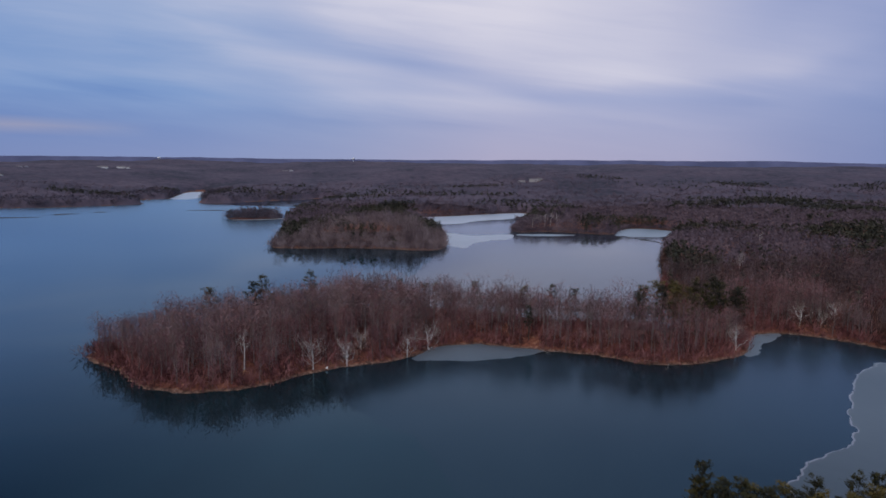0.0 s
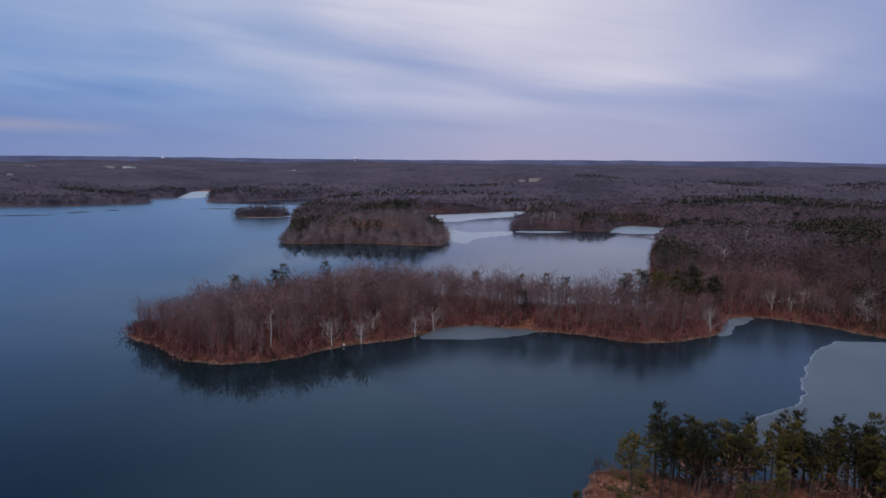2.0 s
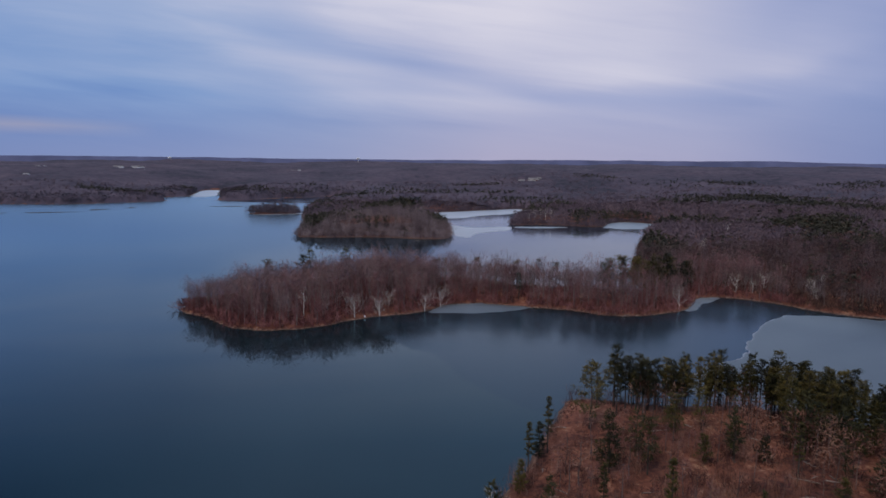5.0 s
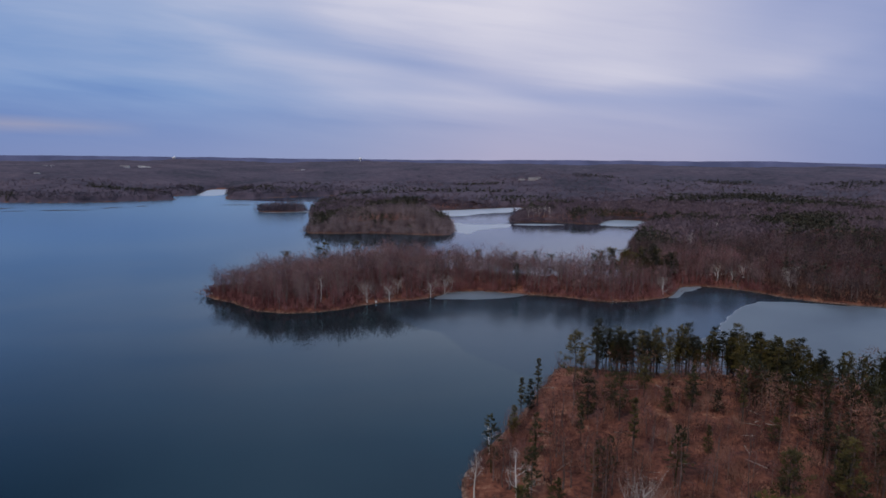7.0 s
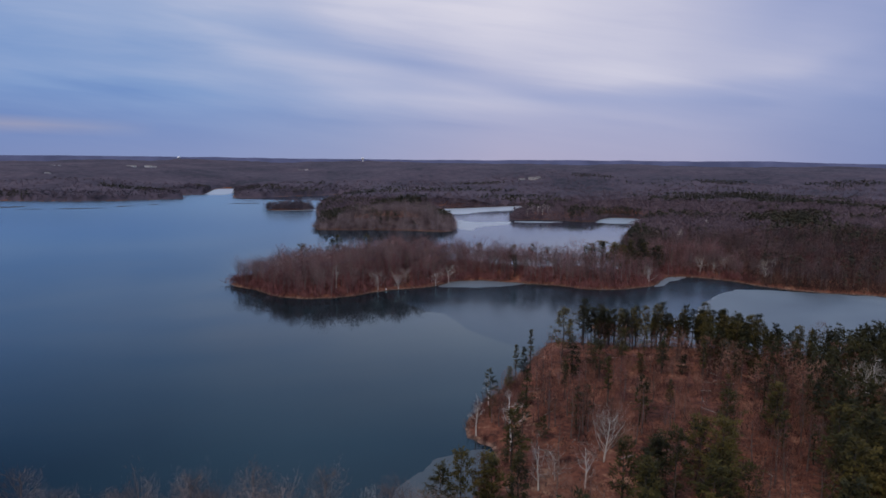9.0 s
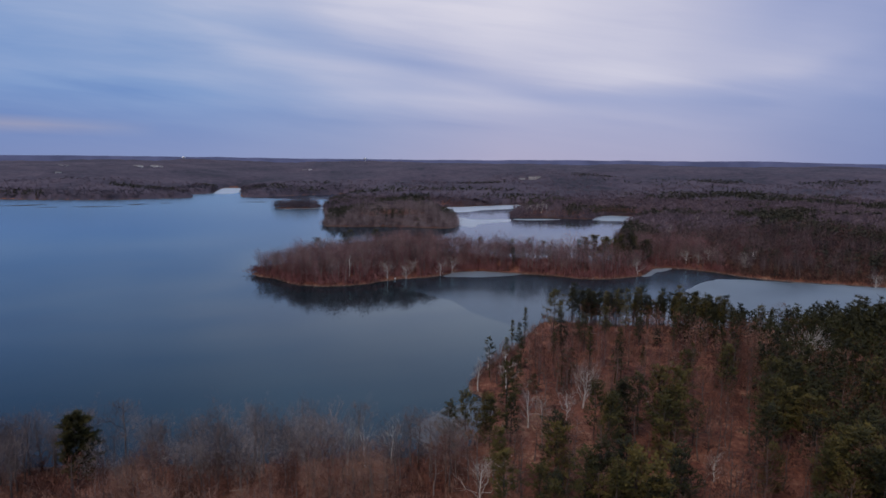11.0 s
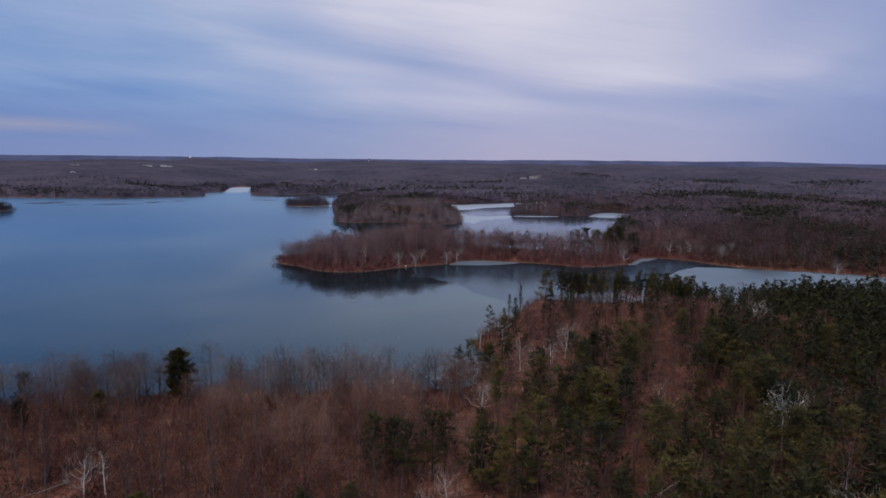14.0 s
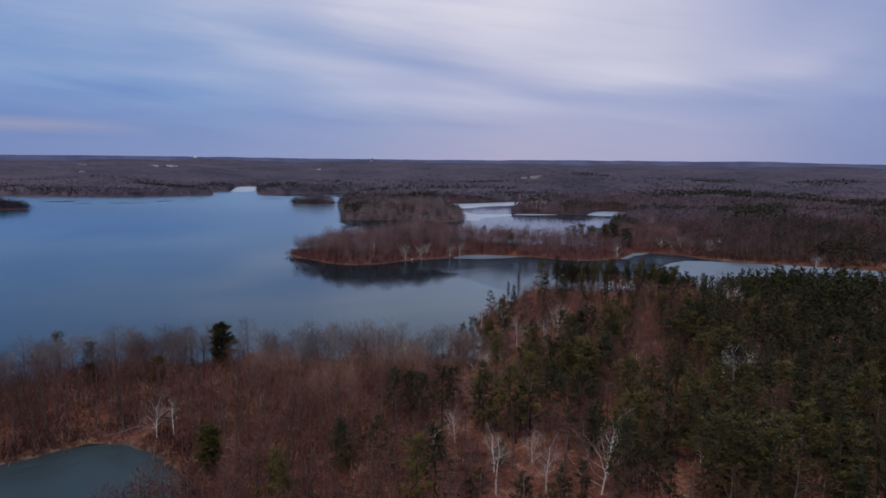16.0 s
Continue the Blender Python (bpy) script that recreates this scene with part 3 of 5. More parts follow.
def scatter(arrays, xs, ys, zs, scales, turns, stretch=None):
    """Many copies of one shape in one pair of arrays."""
    v, f = arrays
    c, s = np.cos(turns)[:, None], np.sin(turns)[:, None]
    px = (v[:, 0] * c - v[:, 1] * s) * scales[:, None] + xs[:, None]
    py = (v[:, 0] * s + v[:, 1] * c) * scales[:, None] + ys[:, None]
    pz = v[:, 2] * (scales if stretch is None else scales * stretch)[:, None] + zs[:, None]
    out = np.stack([px, py, pz], -1).reshape(-1, 3)
    return out, (f[None] + (np.arange(len(xs)) * len(v))[:, None, None]).reshape(-1, 3)


def spots(x0, x1, y0, y1, step, seed):
    """Jittered places over a rectangle."""
    rng = np.random.default_rng(seed)
    gx, gy = np.meshgrid(np.arange(x0, x1, step), np.arange(y0, y1, step))
    gx = gx.ravel() + (rng.random(gx.size) - 0.5) * step * 1.1
    gy = gy.ravel() + (rng.random(gy.size) - 0.5) * step * 1.1
    return gx, gy, rng


# ---- ground, water, ice ----
def spaced(lo, hi, fine_lo, fine_hi, step, grow):
    """Grid lines, close over the fine stretch and wider away from it."""
    mid = list(np.arange(fine_lo, fine_hi + step, step))
    up, s = [mid[-1]], step
    while up[-1] < hi:
        s = min(s * grow, 140)
        up.append(up[-1] + s)
    down, s = [mid[0]], step
    while down[-1] > lo:
        s = min(s * grow, 140)
        down.append(down[-1] - s)
    return np.array(down[:0:-1] + mid + up[1:])


def make_ground():
    xs = spaced(-4700, 4700, -235, 330, 5.0, 1.06)
    ys = spaced(-4700, 4700, -240, 420, 5.0, 1.04)
    gx, gy = np.meshgrid(xs, ys)
    d, z = land(gx.ravel(), gy.ravel())
    r = np.hypot(gx.ravel(), gy.ravel())
    z = np.where(r > 4350, z * np.clip(1 - (r - 4350) / 300, 0, 1), z)
    keep = r < 4680
    n, m = len(xs), len(ys)
    idx = np.arange(n * m).reshape(m, n)
    q = np.stack([idx[:-1, :-1], idx[:-1, 1:], idx[1:, 1:], idx[1:, :-1]], -1).reshape(-1, 4)
    q = q[keep[q].all(1)]
    used = np.unique(q)
    new_index = np.full(n * m, -1)
    new_index[used] = np.arange(len(used))
    v = np.stack([gx.ravel(), gy.ravel(), z], 1)[used]
    me = mesh_of("ground", v, new_index[q], M_LITTER, True)
    tagged(new("ground", me), "rolling wooded ground covered in rust-brown leaf litter", "ground", kind="structure")


make_ground()


def flat_sheet(name, outline, z, thick, mat, label, category, ragged=0.0, seed=0):
    """A flat sheet with a ragged edge and a small thickness."""
    p = np.asarray(outline)
    if ragged:
        f = np.tile(np.arange(6)[:, None] / 6, (len(p), 1))
        p = np.repeat(p, 6, 0) * (1 - f) + np.repeat(np.roll(p, -1, 0), 6, 0) * f
        p = p + np.stack([vnoise(p[:, 0], p[:, 1], 9, seed, 4) - 0.5, vnoise(p[:, 0], p[:, 1], 9, seed + 9, 4) - 0.5], 1) * ragged * 2.0
    bm = bmesh.new()
    top = [bm.verts.new((x, y, z)) for x, y in p]
    face = bm.faces.new(top)
    bmesh.ops.triangulate(bm, faces=[face])
    low = [bm.verts.new((x, y, z - thick)) for x, y in p]
    for k in range(len(p)):
        j = (k + 1) % len(p)
        bm.faces.new((top[k], low[k], low[j], top[j]))
    bmesh.ops.recalc_face_normals(bm, faces=bm.faces)
    me = bpy.data.meshes.new(name)
    bm.to_mesh(me)
    bm.free()
    me.materials.append(mat)
    return tagged(new(name, me), label, category, kind="structure")


def ice_rim(outline, z, width, label):
    """A low white ridge of broken ice along an open edge."""
    p = np.asarray(outline)
    f = np.tile(np.arange(6)[:, None] / 6, (len(p) - 1, 1))
    p = np.repeat(p[:-1], 6, 0) * (1 - f) + np.repeat(p[1:], 6, 0) * f
    p = p + np.stack([vnoise(p[:, 0], p[:, 1], 9, 8, 4) - 0.5, vnoise(p[:, 0], p[:, 1], 9, 17, 4) - 0.5], 1) * 7.0
    way = np.gradient(p, axis=0)
    out = np.stack([-way[:, 1], way[:, 0]], 1) / np.linalg.norm(way, axis=1)[:, None]
    w = width * (0.4 + 1.2 * vnoise(p[:, 0], p[:, 1], 6, 27, 2))[:, None]
    v = np.concatenate([np.c_[p - out * w, np.full(len(p), z - 0.02)], np.c_[p, np.full(len(p), z + 0.10)], np.c_[p + out * w, np.full(len(p), z - 0.02)]])
    n = len(p)
    q = [(r * n + k, r * n + k + 1, (r + 1) * n + k + 1, (r + 1) * n + k) for r in range(2) for k in range(n - 1)]
    tagged(new("ice_rim", mesh_of("ice_rim", v, q, M_FARICE)), label, "ice", kind="structure")


def make_water():
    n, r = 96, 4600.0
    a = np.arange(n) * 2 * np.pi / n
    v = np.concatenate([[(0, 0, 0)], np.stack([r * np.cos(a), r * np.sin(a), 0 * a], 1)])
    f = np.array([(0, 1 + k, 1 + (k + 1) % n) for k in range(n)])
    tagged(new("water", mesh_of("water", v, f, M_WATER)), "calm dark blue lake water reflecting the dusk sky", "water", kind="structure")


make_water()
flat_sheet("thin_ice", smooth(U((-36, 215), (-27, 204), (-20, 197), (-12, 190), (-6, 175), (0, 160), (8, 147), (14, 139), (30, 125), (60, 140), (90, 140), (150, 125), (200, 160), (230, 230), (222, 280), (200, 304), (175, 322), (160, 318), (140, 292), (112, 272), (85, 268),
           (60, 280), (38, 284), (20, 276), (-2, 275), (-22, 276), (-40, 270), (-52, 259), (-50, 247), (-44, 230))), 0.012, 0.05, M_BLACKICE, "dark clear thin ice over the bay water", "ice", 2.0, 5)
flat_sheet("far_bay_ice", smooth(U((-34, 372), (-30, 500), (-12, 640), (-30, 760), (-30, 900), (120, 1010), (310, 880), (290, 720), (210, 500), (160, 360), (60, 350))), 0.012, 0.05, M_BAYICE, "smooth clear lavender ice over the far bay", "ice", 4.0, 16)
flat_sheet("cove_ice", smooth(U((-19, 274), (-9, 273), (3, 272), (14, 274), (29, 280), (41, 288), (36, 296), (12, 303), (-6, 297), (-15, 284))), 0.03, 0.06, M_ICE, "pale grey ice along the spit's shallow cove", "ice", 2.5, 6)
flat_sheet("corner_ice", smooth(U((133, 284), (141, 288), (147, 300), (156, 309), (166, 318), (168, 326), (154, 323), (142, 305))), 0.03, 0.06, M_ICE, "pale grey ice in the corner of the cove", "ice", 2.0, 7)
flat_sheet("bay_ice", smooth(U((168, 259), (158, 246), (152, 236), (147, 226), (140, 218), (135, 209), (130, 199), (122, 190), (107, 179), (99, 170), (90, 162), (84, 145), (110, 118), (170, 110), (300, 125), (420, 180),
           (330, 236), (276, 256), (243, 266), (215, 273), (191, 276), (178, 266))), 0.03, 0.08, M_ICE, "broad pale grey ice sheet with a ragged edge in the bay", "ice", 3.5, 8)
ice_rim(smooth(U((191, 276), (178, 266), (168, 259), (158, 246), (152, 236), (147, 226), (140, 218), (135, 209), (130, 199), (122, 190), (107, 179), (99, 170), (90, 162), (84, 145)), closed=False), 0.03, 0.32, "thin white rim of broken ice round the ice sheet")
flat_sheet("north_bay_ice", smooth(U((-58, 985), (-40, 940), (-18, 905), (5, 905), (39, 955), (83, 988), (105, 1030), (125, 1085), (112, 1120), (40, 1080), (-5, 1045), (-55, 1020))), 0.03, 0.08, M_FARICE, "pale ice along the far bay's north shore", "ice", 5, 9)
flat_sheet("middle_bay_ice", smooth(U((-14, 700), (0, 660), (12, 648), (24, 690), (45, 715), (65, 733), (72, 775), (50, 770), (20, 760), (-14, 790))), 0.03, 0.08, M_FARICE, "thin pale ice tongue in the far bay", "ice", 5, 10)
flat_sheet("point_ice", smooth(U((76, 768), (100, 760), (130, 766), (150, 776), (128, 782), (100, 782), (80, 780))), 0.03, 0.08, M_ICE, "narrow pale ice along the far point", "ice", 4, 11)
flat_sheet("east_bay_ice", smooth(U((198, 772), (230, 762), (258, 770), (285, 826), (260, 862), (232, 864), (212, 825))), 0.03, 0.08, M_ICE, "pale ice filling the far bay's corner", "ice", 4, 12)
flat_sheet("far_inlet_ice", smooth(U((-640, 1440), (-590, 1440), (-610, 1570), (-670, 1780), (-730, 1770), (-700, 1640))), 0.03, 0.08, M_FARICE, "pale ice in the far inlet", "ice", 6, 13)
flat_sheet("channel_ice", smooth(U((-530, 1286), (-460, 1322), (-425, 1378), (-354, 1445), (-314, 1495), (-255, 1485), (-262, 1268), (-300, 1222), (-390, 1235), (-470, 1262))), 0.03, 0.08, M_BAYICE, "pale lavender ice filling the channel behind the islet", "ice", 6, 19)
flat_sheet("far_pool_ice", FAR_POOL, 0.03, 0.08, M_FARICE, "pale ice on a far pool behind the woods", "ice")
flat_sheet("islet_ice", smooth(U((-330, 936), (-300, 938), (-268, 950), (-250, 968), (-268, 972), (-300, 952))), 0.03, 0.08, M_FARICE, "thin pale ice edge by the islet", "ice", 3, 14)
flat_sheet("inlet_ice", smooth(U((-23, -8), (-17, 3), (-13, 12), (-8, 16), (2, 20), (5, 8), (-1, -6), (-8, -20), (-18, -16))), 0.03, 0.06, M_ICE, "pale ice in the small inlet beside the headland", "ice", 2, 15)
flat_sheet("pond_ice", POND, 0.03, 0.06, M_POND, "grey-green thin ice on the small pond", "ice")


# ---- woods ----
BARE = [bare_tree_arrays(20 + k, h, s, 10, 760, 0.08, low, reach=0.26, fuzz=0.8, filled=0.72) for k, (h, s, low) in enumerate(((19, 4.4, 0.34), (21, 4.8, 0.42), (17, 4.2, 0.3), (20, 5.2, 0.36), (18, 3.6, 0.45), (15, 3.8, 0.28)))]
BARE_FAIR = [bare_tree_arrays(30 + k, h, s, 7, 320, 0.118, low, 4, reach=0.25, fuzz=0.8, filled=0.78) for k, (h, s, low) in enumerate(((19, 4.6, 0.34), (21, 4.8, 0.4), (17, 4.4, 0.3), (20, 5.2, 0.36)))]
BARE_SOFT = [bare_tree_arrays(70 + k, h, s, 9, 1250, 0.055, low, 4, reach=0.24, fuzz=0.7, filled=0.82, rise=0.6) for k, (h, s, low) in enumerate(((19, 5.2, 0.36), (21, 5.0, 0.42), (17, 5.4, 0.3)))]
BARE_MID = [bare_tree_arrays(40 + k, h, s, 3, 130, 0.24, 0.22, 3, full=False, fuzz=1.3, reach=0.30, filled=0.88, thick=0.6) for k, (h, s) in enumerate(((18, 5.4), (19, 5.8), (15, 5.0)))]
BARE_FINE = [bare_tree_arrays(50 + k, h, s, 5, 195, 0.15, low, 3, full=False, fuzz=1.0, reach=0.27, filled=0.72, thick=0.8) for k, (h, s, low) in enumerate(((19, 4.9, 0.30), (20, 5.2, 0.36), (17, 4.8, 0.24), (16, 4.2, 0.28)))]
BARE_SOFT_FAR = [bare_tree_arrays(55 + k, h, s, 4, 260, 0.17, low, 3, full=False, fuzz=1.0, reach=0.22, filled=0.92, thick=0.9) for k, (h, s, low) in enumerate(((18, 5.4, 0.28), (19, 5.0, 0.34), (16, 5.2, 0.24)))]
BARE_FAR = [bare_tree_arrays(60 + k, h, s, 6, 34, 0.72, 0.02, 3, full=False, fuzz=1.3, reach=0.75)[1] for k, (h, s) in enumerate(((17, 5.6), (15, 5.2)))]
PINES = [pine_arrays(80 + k, h, s, b, w, n, t, 0.54, r) for k, (h, s, b, w, n, t, r) in enumerate(((18, 4.0, 0.40, 12, 6, 25, 0.26), (18, 3.5, 0.46, 11, 6, 25, 0.26), (15, 4.8, 0.20, 14, 6, 25, 0.26), (16, 4.6, 0.28, 13, 6, 25, 0.28),
         (11, 3.3, 0.12, 11, 6, 24, 0.22), (19, 4.0, 0.42, 12, 6, 25, 0.26), (16, 4.9, 0.14, 15, 7, 26, 0.14), (17, 1.7, 0.34, 13, 5, 18, 0.28)))]
PINES.append(pine_arrays(178, 16, 3.7, 0.14, 19, 9, 58, 0.5, 0.06, True))
PINES.append(pine_arrays(181, 11.5, 2.3, 0.10, 13, 6, 24, 0.45, 0.14))
PINE_FAIR = [join(pine_arrays(90 + k, h, s, b, 11, 5, 6, 1.04)) for k, (h, s, b) in enumerate(((17, 4.0, 0.22), (15, 4.4, 0.12), (18, 3.6, 0.30)))]
PINE_MID = [join(pine_arrays(100 + k, h, s, b, 6, 3, 5, 2.0)) for k, (h, s, b) in enumerate(((17, 3.6, 0.3), (15, 3.8, 0.2)))]
PALE = [bare_tree_arrays(120 + k, h, s, n, 420, 0.055, low, 6, 0.05, 0.42, thick=w, filled=0.1, reach=0.36, rise=r) for k, (h, s, low, n, w, r) in enumerate(((13, 5.0, 0.10, 17, 1.25, 0.75), (16, 4.4, 0.2, 13, 1.2, 0.6), (11, 5.6, 0.08, 17, 1.35, 0.55), (18, 2.4, 0.4, 8, 1.1, 0.4), (16, 4.9, 0.6, 16, 1.0, 0.6), (22, 7.6, 0.14, 24, 0.95, 0.95)))]
PINE_FAR = [pine_arrays(110 + k, h, s, b, 5, 3, 3, 3.0)[1] for k, (h, s, b) in enumerate(((17, 3.8, 0.2), (15, 4.0, 0.12)))]
BRUSH = []
for k in range(3):
    g = np.random.default_rng(140 + k)
    n = 26
    w = g.normal(size=(n, 3)) * (0.9, 0.9, 0.3) + (0, 0, 1.9)
    BRUSH.append(slivers(g.normal(size=(n, 3)) * (0.9, 0.9, 0.0), w * (0.6 + 0.8 * g.random(n))[:, None], 0.13 * np.ones(n), g))


SAPLING = []
for k in range(3):
    g = np.random.default_rng(150 + k)
    n = 34
    w = g.normal(size=(n, 3)) * (0.5, 0.5, 0.4) + (0, 0, 2.6)
    SAPLING.append(slivers(g.normal(size=(n, 3)) * (0.9, 0.9, 0.0) + np.outer(g.random(n) * 2.6, (0, 0, 1)), w * (0.6 + 0.7 * g.random(n))[:, None], 0.10 * np.ones(n), g))


THICKET = []
for k in range(3):
    g = np.random.default_rng(170 + k)
    n = 30
    w = g.normal(size=(n, 3)) * (0.9, 0.9, 0.4) + (0, 0, 1.5)
    THICKET.append(slivers(g.normal(size=(n, 3)) * (1.3, 1.3, 0.0) + np.outer(g.random(n) * 2.0, (0, 0, 1)), w * (0.6 + 0.6 * g.random(n))[:, None], 0.20 * np.ones(n), g))


def woods(name, shapes, mat, x, y, z, rng, label, lo=0.75, hi=1.15, size=None, wood=None):
    """Many trees as one; where wood is given each shape is a pair, trunk and crown."""
    pieces, stems = [], []
    kind = rng.integers(0, len(shapes), len(x))
    for k, shape in enumerate(shapes):
        m = kind == k
        if m.any():
            n = int(m.sum())
            if wood:
                stems.append(np.tile(np.arange(len(shape[0][1]) + len(shape[1][1])) < len(shape[0][1]), n))
                shape = join(shape)
            pieces.append(scatter(shape, x[m], y[m], z[m] - 0.1, (lo + (hi - lo) * rng.random(n)) * (1.0 if size is None else size[m]), rng.random(n) * 6.28, 0.9 + 0.2 * rng.random(n)))
    v, f = join(pieces)
    me = mesh_of(name, v, f, mat)
    if wood:
        me.materials.append(wood)
        me.polygons.foreach_set("material_index", np.concatenate(stems).astype(np.int32))
    return tagged(new(name, me), label, "woods", kind="stuff")


def blobs(x, y, where):
    """How deep places lie within any of the round stands (x, y, radius in plan units): 1 at the centre, 0 at the rim."""
    best = np.zeros(x.shape)
    for bx, by, br in where:
        best = np.maximum(best, 1 - np.hypot(x - bx * S, y - by * S) / (br * S))
    return best


# pale sycamores: x, y in plan units, size, shape
NORTH_SYCAMORES = [(-59, 256, 1.15, 2), (-46, 263, 0.8, 2), (-86, 250, 1.15, 3), (-42, 276, 0.8, 2), (-21, 276, 0.85, 0), (-12, 288, 0.95, 2), (131, 289, 1.15, 0), (183, 332, 0.95, 2), (192, 328, 0.85, 0), (218, 300, 1.1, 0),
                   (237, 330, 1.0, 0), (298, 623, 1.0, 1), (217, 482, 1.0, 1), (288, 250, 0.8, 2), (104, 838, 1.1, 1), (112, 842, 1.0, 1), (120, 838, 1.1, 3), (128, 845, 1.1, 1), (136, 840, 1.0, 3), (203, 335, 0.9, 2),
                   (226, 318, 0.85, 2)]
NEAR_SYCAMORES = [(35, 6.5, 0.76, 5), (10, 16, 1.1, 3), (0, 28, 0.75, 3), (15, -8, 0.9, 1), (27, -8, 0.85, 1), (20, -3, 0.7, 0), (132, 46, 1.18, 2), (-2, -56, 1.1, 0), (59, -45, 0.8, 0), (76, -94, 1.22, 4), (22, -153, 1.0, 5), (-2, -151, 0.85, 3), (9.5, -152, 0.85, 1), (49, -140, 0.6, 1),
                  (-101, -112.5, 0.85, 1), (-96.5, -111, 0.7, 3), (-12, -122, 0.8, 0), (-2, -140, 0.8, 1), (-17, -127, 0.7, 0), (8, -136, 0.75, 0), (70, -137, 1.15, 0), (5, 52, 0.6, 3), (115, -50, 0.7, 0), (-33, -36, 0.85, 1), (-26, -33, 0.8, 1), (-38, -35, 0.85, 1)]
SYCAMORES = NORTH_SYCAMORES + NEAR_SYCAMORES


def crowded(x, y, gap=5.0):
    """Places too near a sycamore, or right before one."""
    out = np.zeros(x.shape, bool)
    for sx, sy, size, kind in SYCAMORES + SPIT_PINES + SHORE_PINES + WEST_PINES:
        if kind == 4 and sy < -90:
            continue  # pines hide its trunk
        wide = 2.0 if (size > 1.3 and -90 < sy < 80) or (sx, sy) == (35, 6.5) else 1.0
        out |= (np.abs(x - sx * S) < gap * wide) & (y - sy * S < 4) & (y - sy * S > -13 * wide)
    # open ground below the great sycamore of the east woods
    along = -((x - 132 * S) * 0.54 + (y - 48 * S) * 0.84)
    aside = np.abs((x - 132 * S) * 0.84 - (y - 48 * S) * 0.54)
    out |= (along > -3) & (along < 17) & (aside < 7)
    # the view down to the tall pine by the west shore
    return out | ((np.abs(x + 104 * S) < 6.5) & (y + 52 * S < 5) & (y + 52 * S > -34))


# stands of pine over the headland and the near land
NORTH_STANDS = [(62, 124, 12), (84, 126, 14), (105, 122, 14), (125, 116, 16), (150, 112, 14), (180, 112, 18), (170, 40, 40), (136, 76, 18), (150, 58, 18),
                (128, 44, 13), (168, 85, 24), (200, 100, 40), (190, 72, 40), (122, 25, 22), (142, 32, 26)]
MIDDLE_STANDS = [(-6, -12, 10), (4, -10, 9), (34, -24, 10), (40, -12, 5), (59, -20, 9), (36, -66, 13), (17, -66, 9), (3, -66, 6),
                 (2, -108, 9), (14, -100, 9), (26, -78, 9), (38, -112, 14), (57, -98, 14), (56, -128, 16), (30, -135, 12),
                 (10, -175, 16)]
EAST_STANDS = [(112, 100, 22), (108, -10, 22), (112, 24, 14), (86, -14, 12), (55, -14, 9), (35, -12, 8), (78, 2, 7), (84, 4, 6), (96, -8, 9), (114, 3, 10), (98, -34, 16), (130, 0, 18), (150, 5, 20), (132, -24, 20), (152, -24, 24), (88, -126, 24), (58, -140, 14), (75, -156, 22), (105, -150, 26), (44, -160, 14), (95, -58, 14), (84, -66, 12), (102, -82, 16),
               (120, -70, 30), (170, -60, 40), (130, -130, 40), (95, -92, 24), (112, -106, 30), (106, 14, 10)]
STANDS = NORTH_STANDS + MIDDLE_STANDS + EAST_STANDS
# the open ground of the headland
OPEN = [(70, 30, 34), (60, 75, 30), (88, 58, 22), (35, 60, 24), (12, 45, 14), (-8, -48, 10), (-6, -60, 8)]
SPIT_PINES = [(-31, 360, 1.22, 5), (-17, 356, 1.26, 3), (-10, 352, 1.22, 0), (-77, 335, 1.31, 5), (-122, 308, 1.31, 3), (-99, 306, 1.31, 0), (-95, 308, 1.26, 5), (11, 345, 1.13, 3), (38, 338, 1.13, 0), (52, 334, 1.09, 5), (64, 333, 1.18, 3), (36, 300, 0.87, 0),
              (100, 300, 1.23, 3), (108, 308, 1.2, 3), (117, 304, 1.42, 2), (112, 318, 1.35, 3), (125, 312, 1.15, 5), (88, 302, 0.96, 2), (104, 322, 1.42, 3), (122, 326, 1.2, 0), (132, 318, 1.3, 2), (95, 315, 1.3, 3), (-56, 352, 1.13, 3),
              (110, 331, 1.25, 6), (118, 335, 1.2, 3), (128, 334, 1.3, 6), (138, 329, 1.2, 3), (146, 326, 1.15, 2), (140, 340, 1.3, 6), (101, 336, 1.2, 3), (151, 334, 1.2, 3), (120, 345, 1.25, 2)]
SHORE_PINES = [(17, 79.5, 1.08, 7), (21, 88, 1.15, 9), (24, 91, 1.1, 7), (13.5, 66, 0.85, 9), (39.5, 107, 1.15, 2), (46, 125, 0.9, 7), (51, 118, 1.1, 7), (38.5, 75.5, 0.9, 6), (62, 94, 0.88, 3), (74.5, 105, 0.8, 3), (66, 80.5, 0.95, 4), (74.5, 81, 0.75, 3), (82.5, 81, 0.95, 4), (48.5, 74.5, 0.93, 3), (32, 54, 0.95, 7), (45, 45.5, 1.2, 7), (65, 105, 0.95, 4), (86, 69.5, 1.05, 7), (89, 54.5, 0.95, 4), (67, 48, 0.75, 9), (14.5, 27, 0.75, 3), (20, 22, 0.9, 4), (-105, -50, 1.42, 8), (-141, -78, 0.5, 8), (-119, -74, 0.55, 8), (-150, -62, 0.8, 3),
               (-172, -48, 0.95, 3), (-10, -24, 0.9, 6), (-5, -20, 0.92, 2), (2, -23, 0.9, 6), (8, -22, 0.9, 3), (38, -23, 0.95, 6), (47, -17, 1.0, 2), (33, -20, 1.0, 3)]
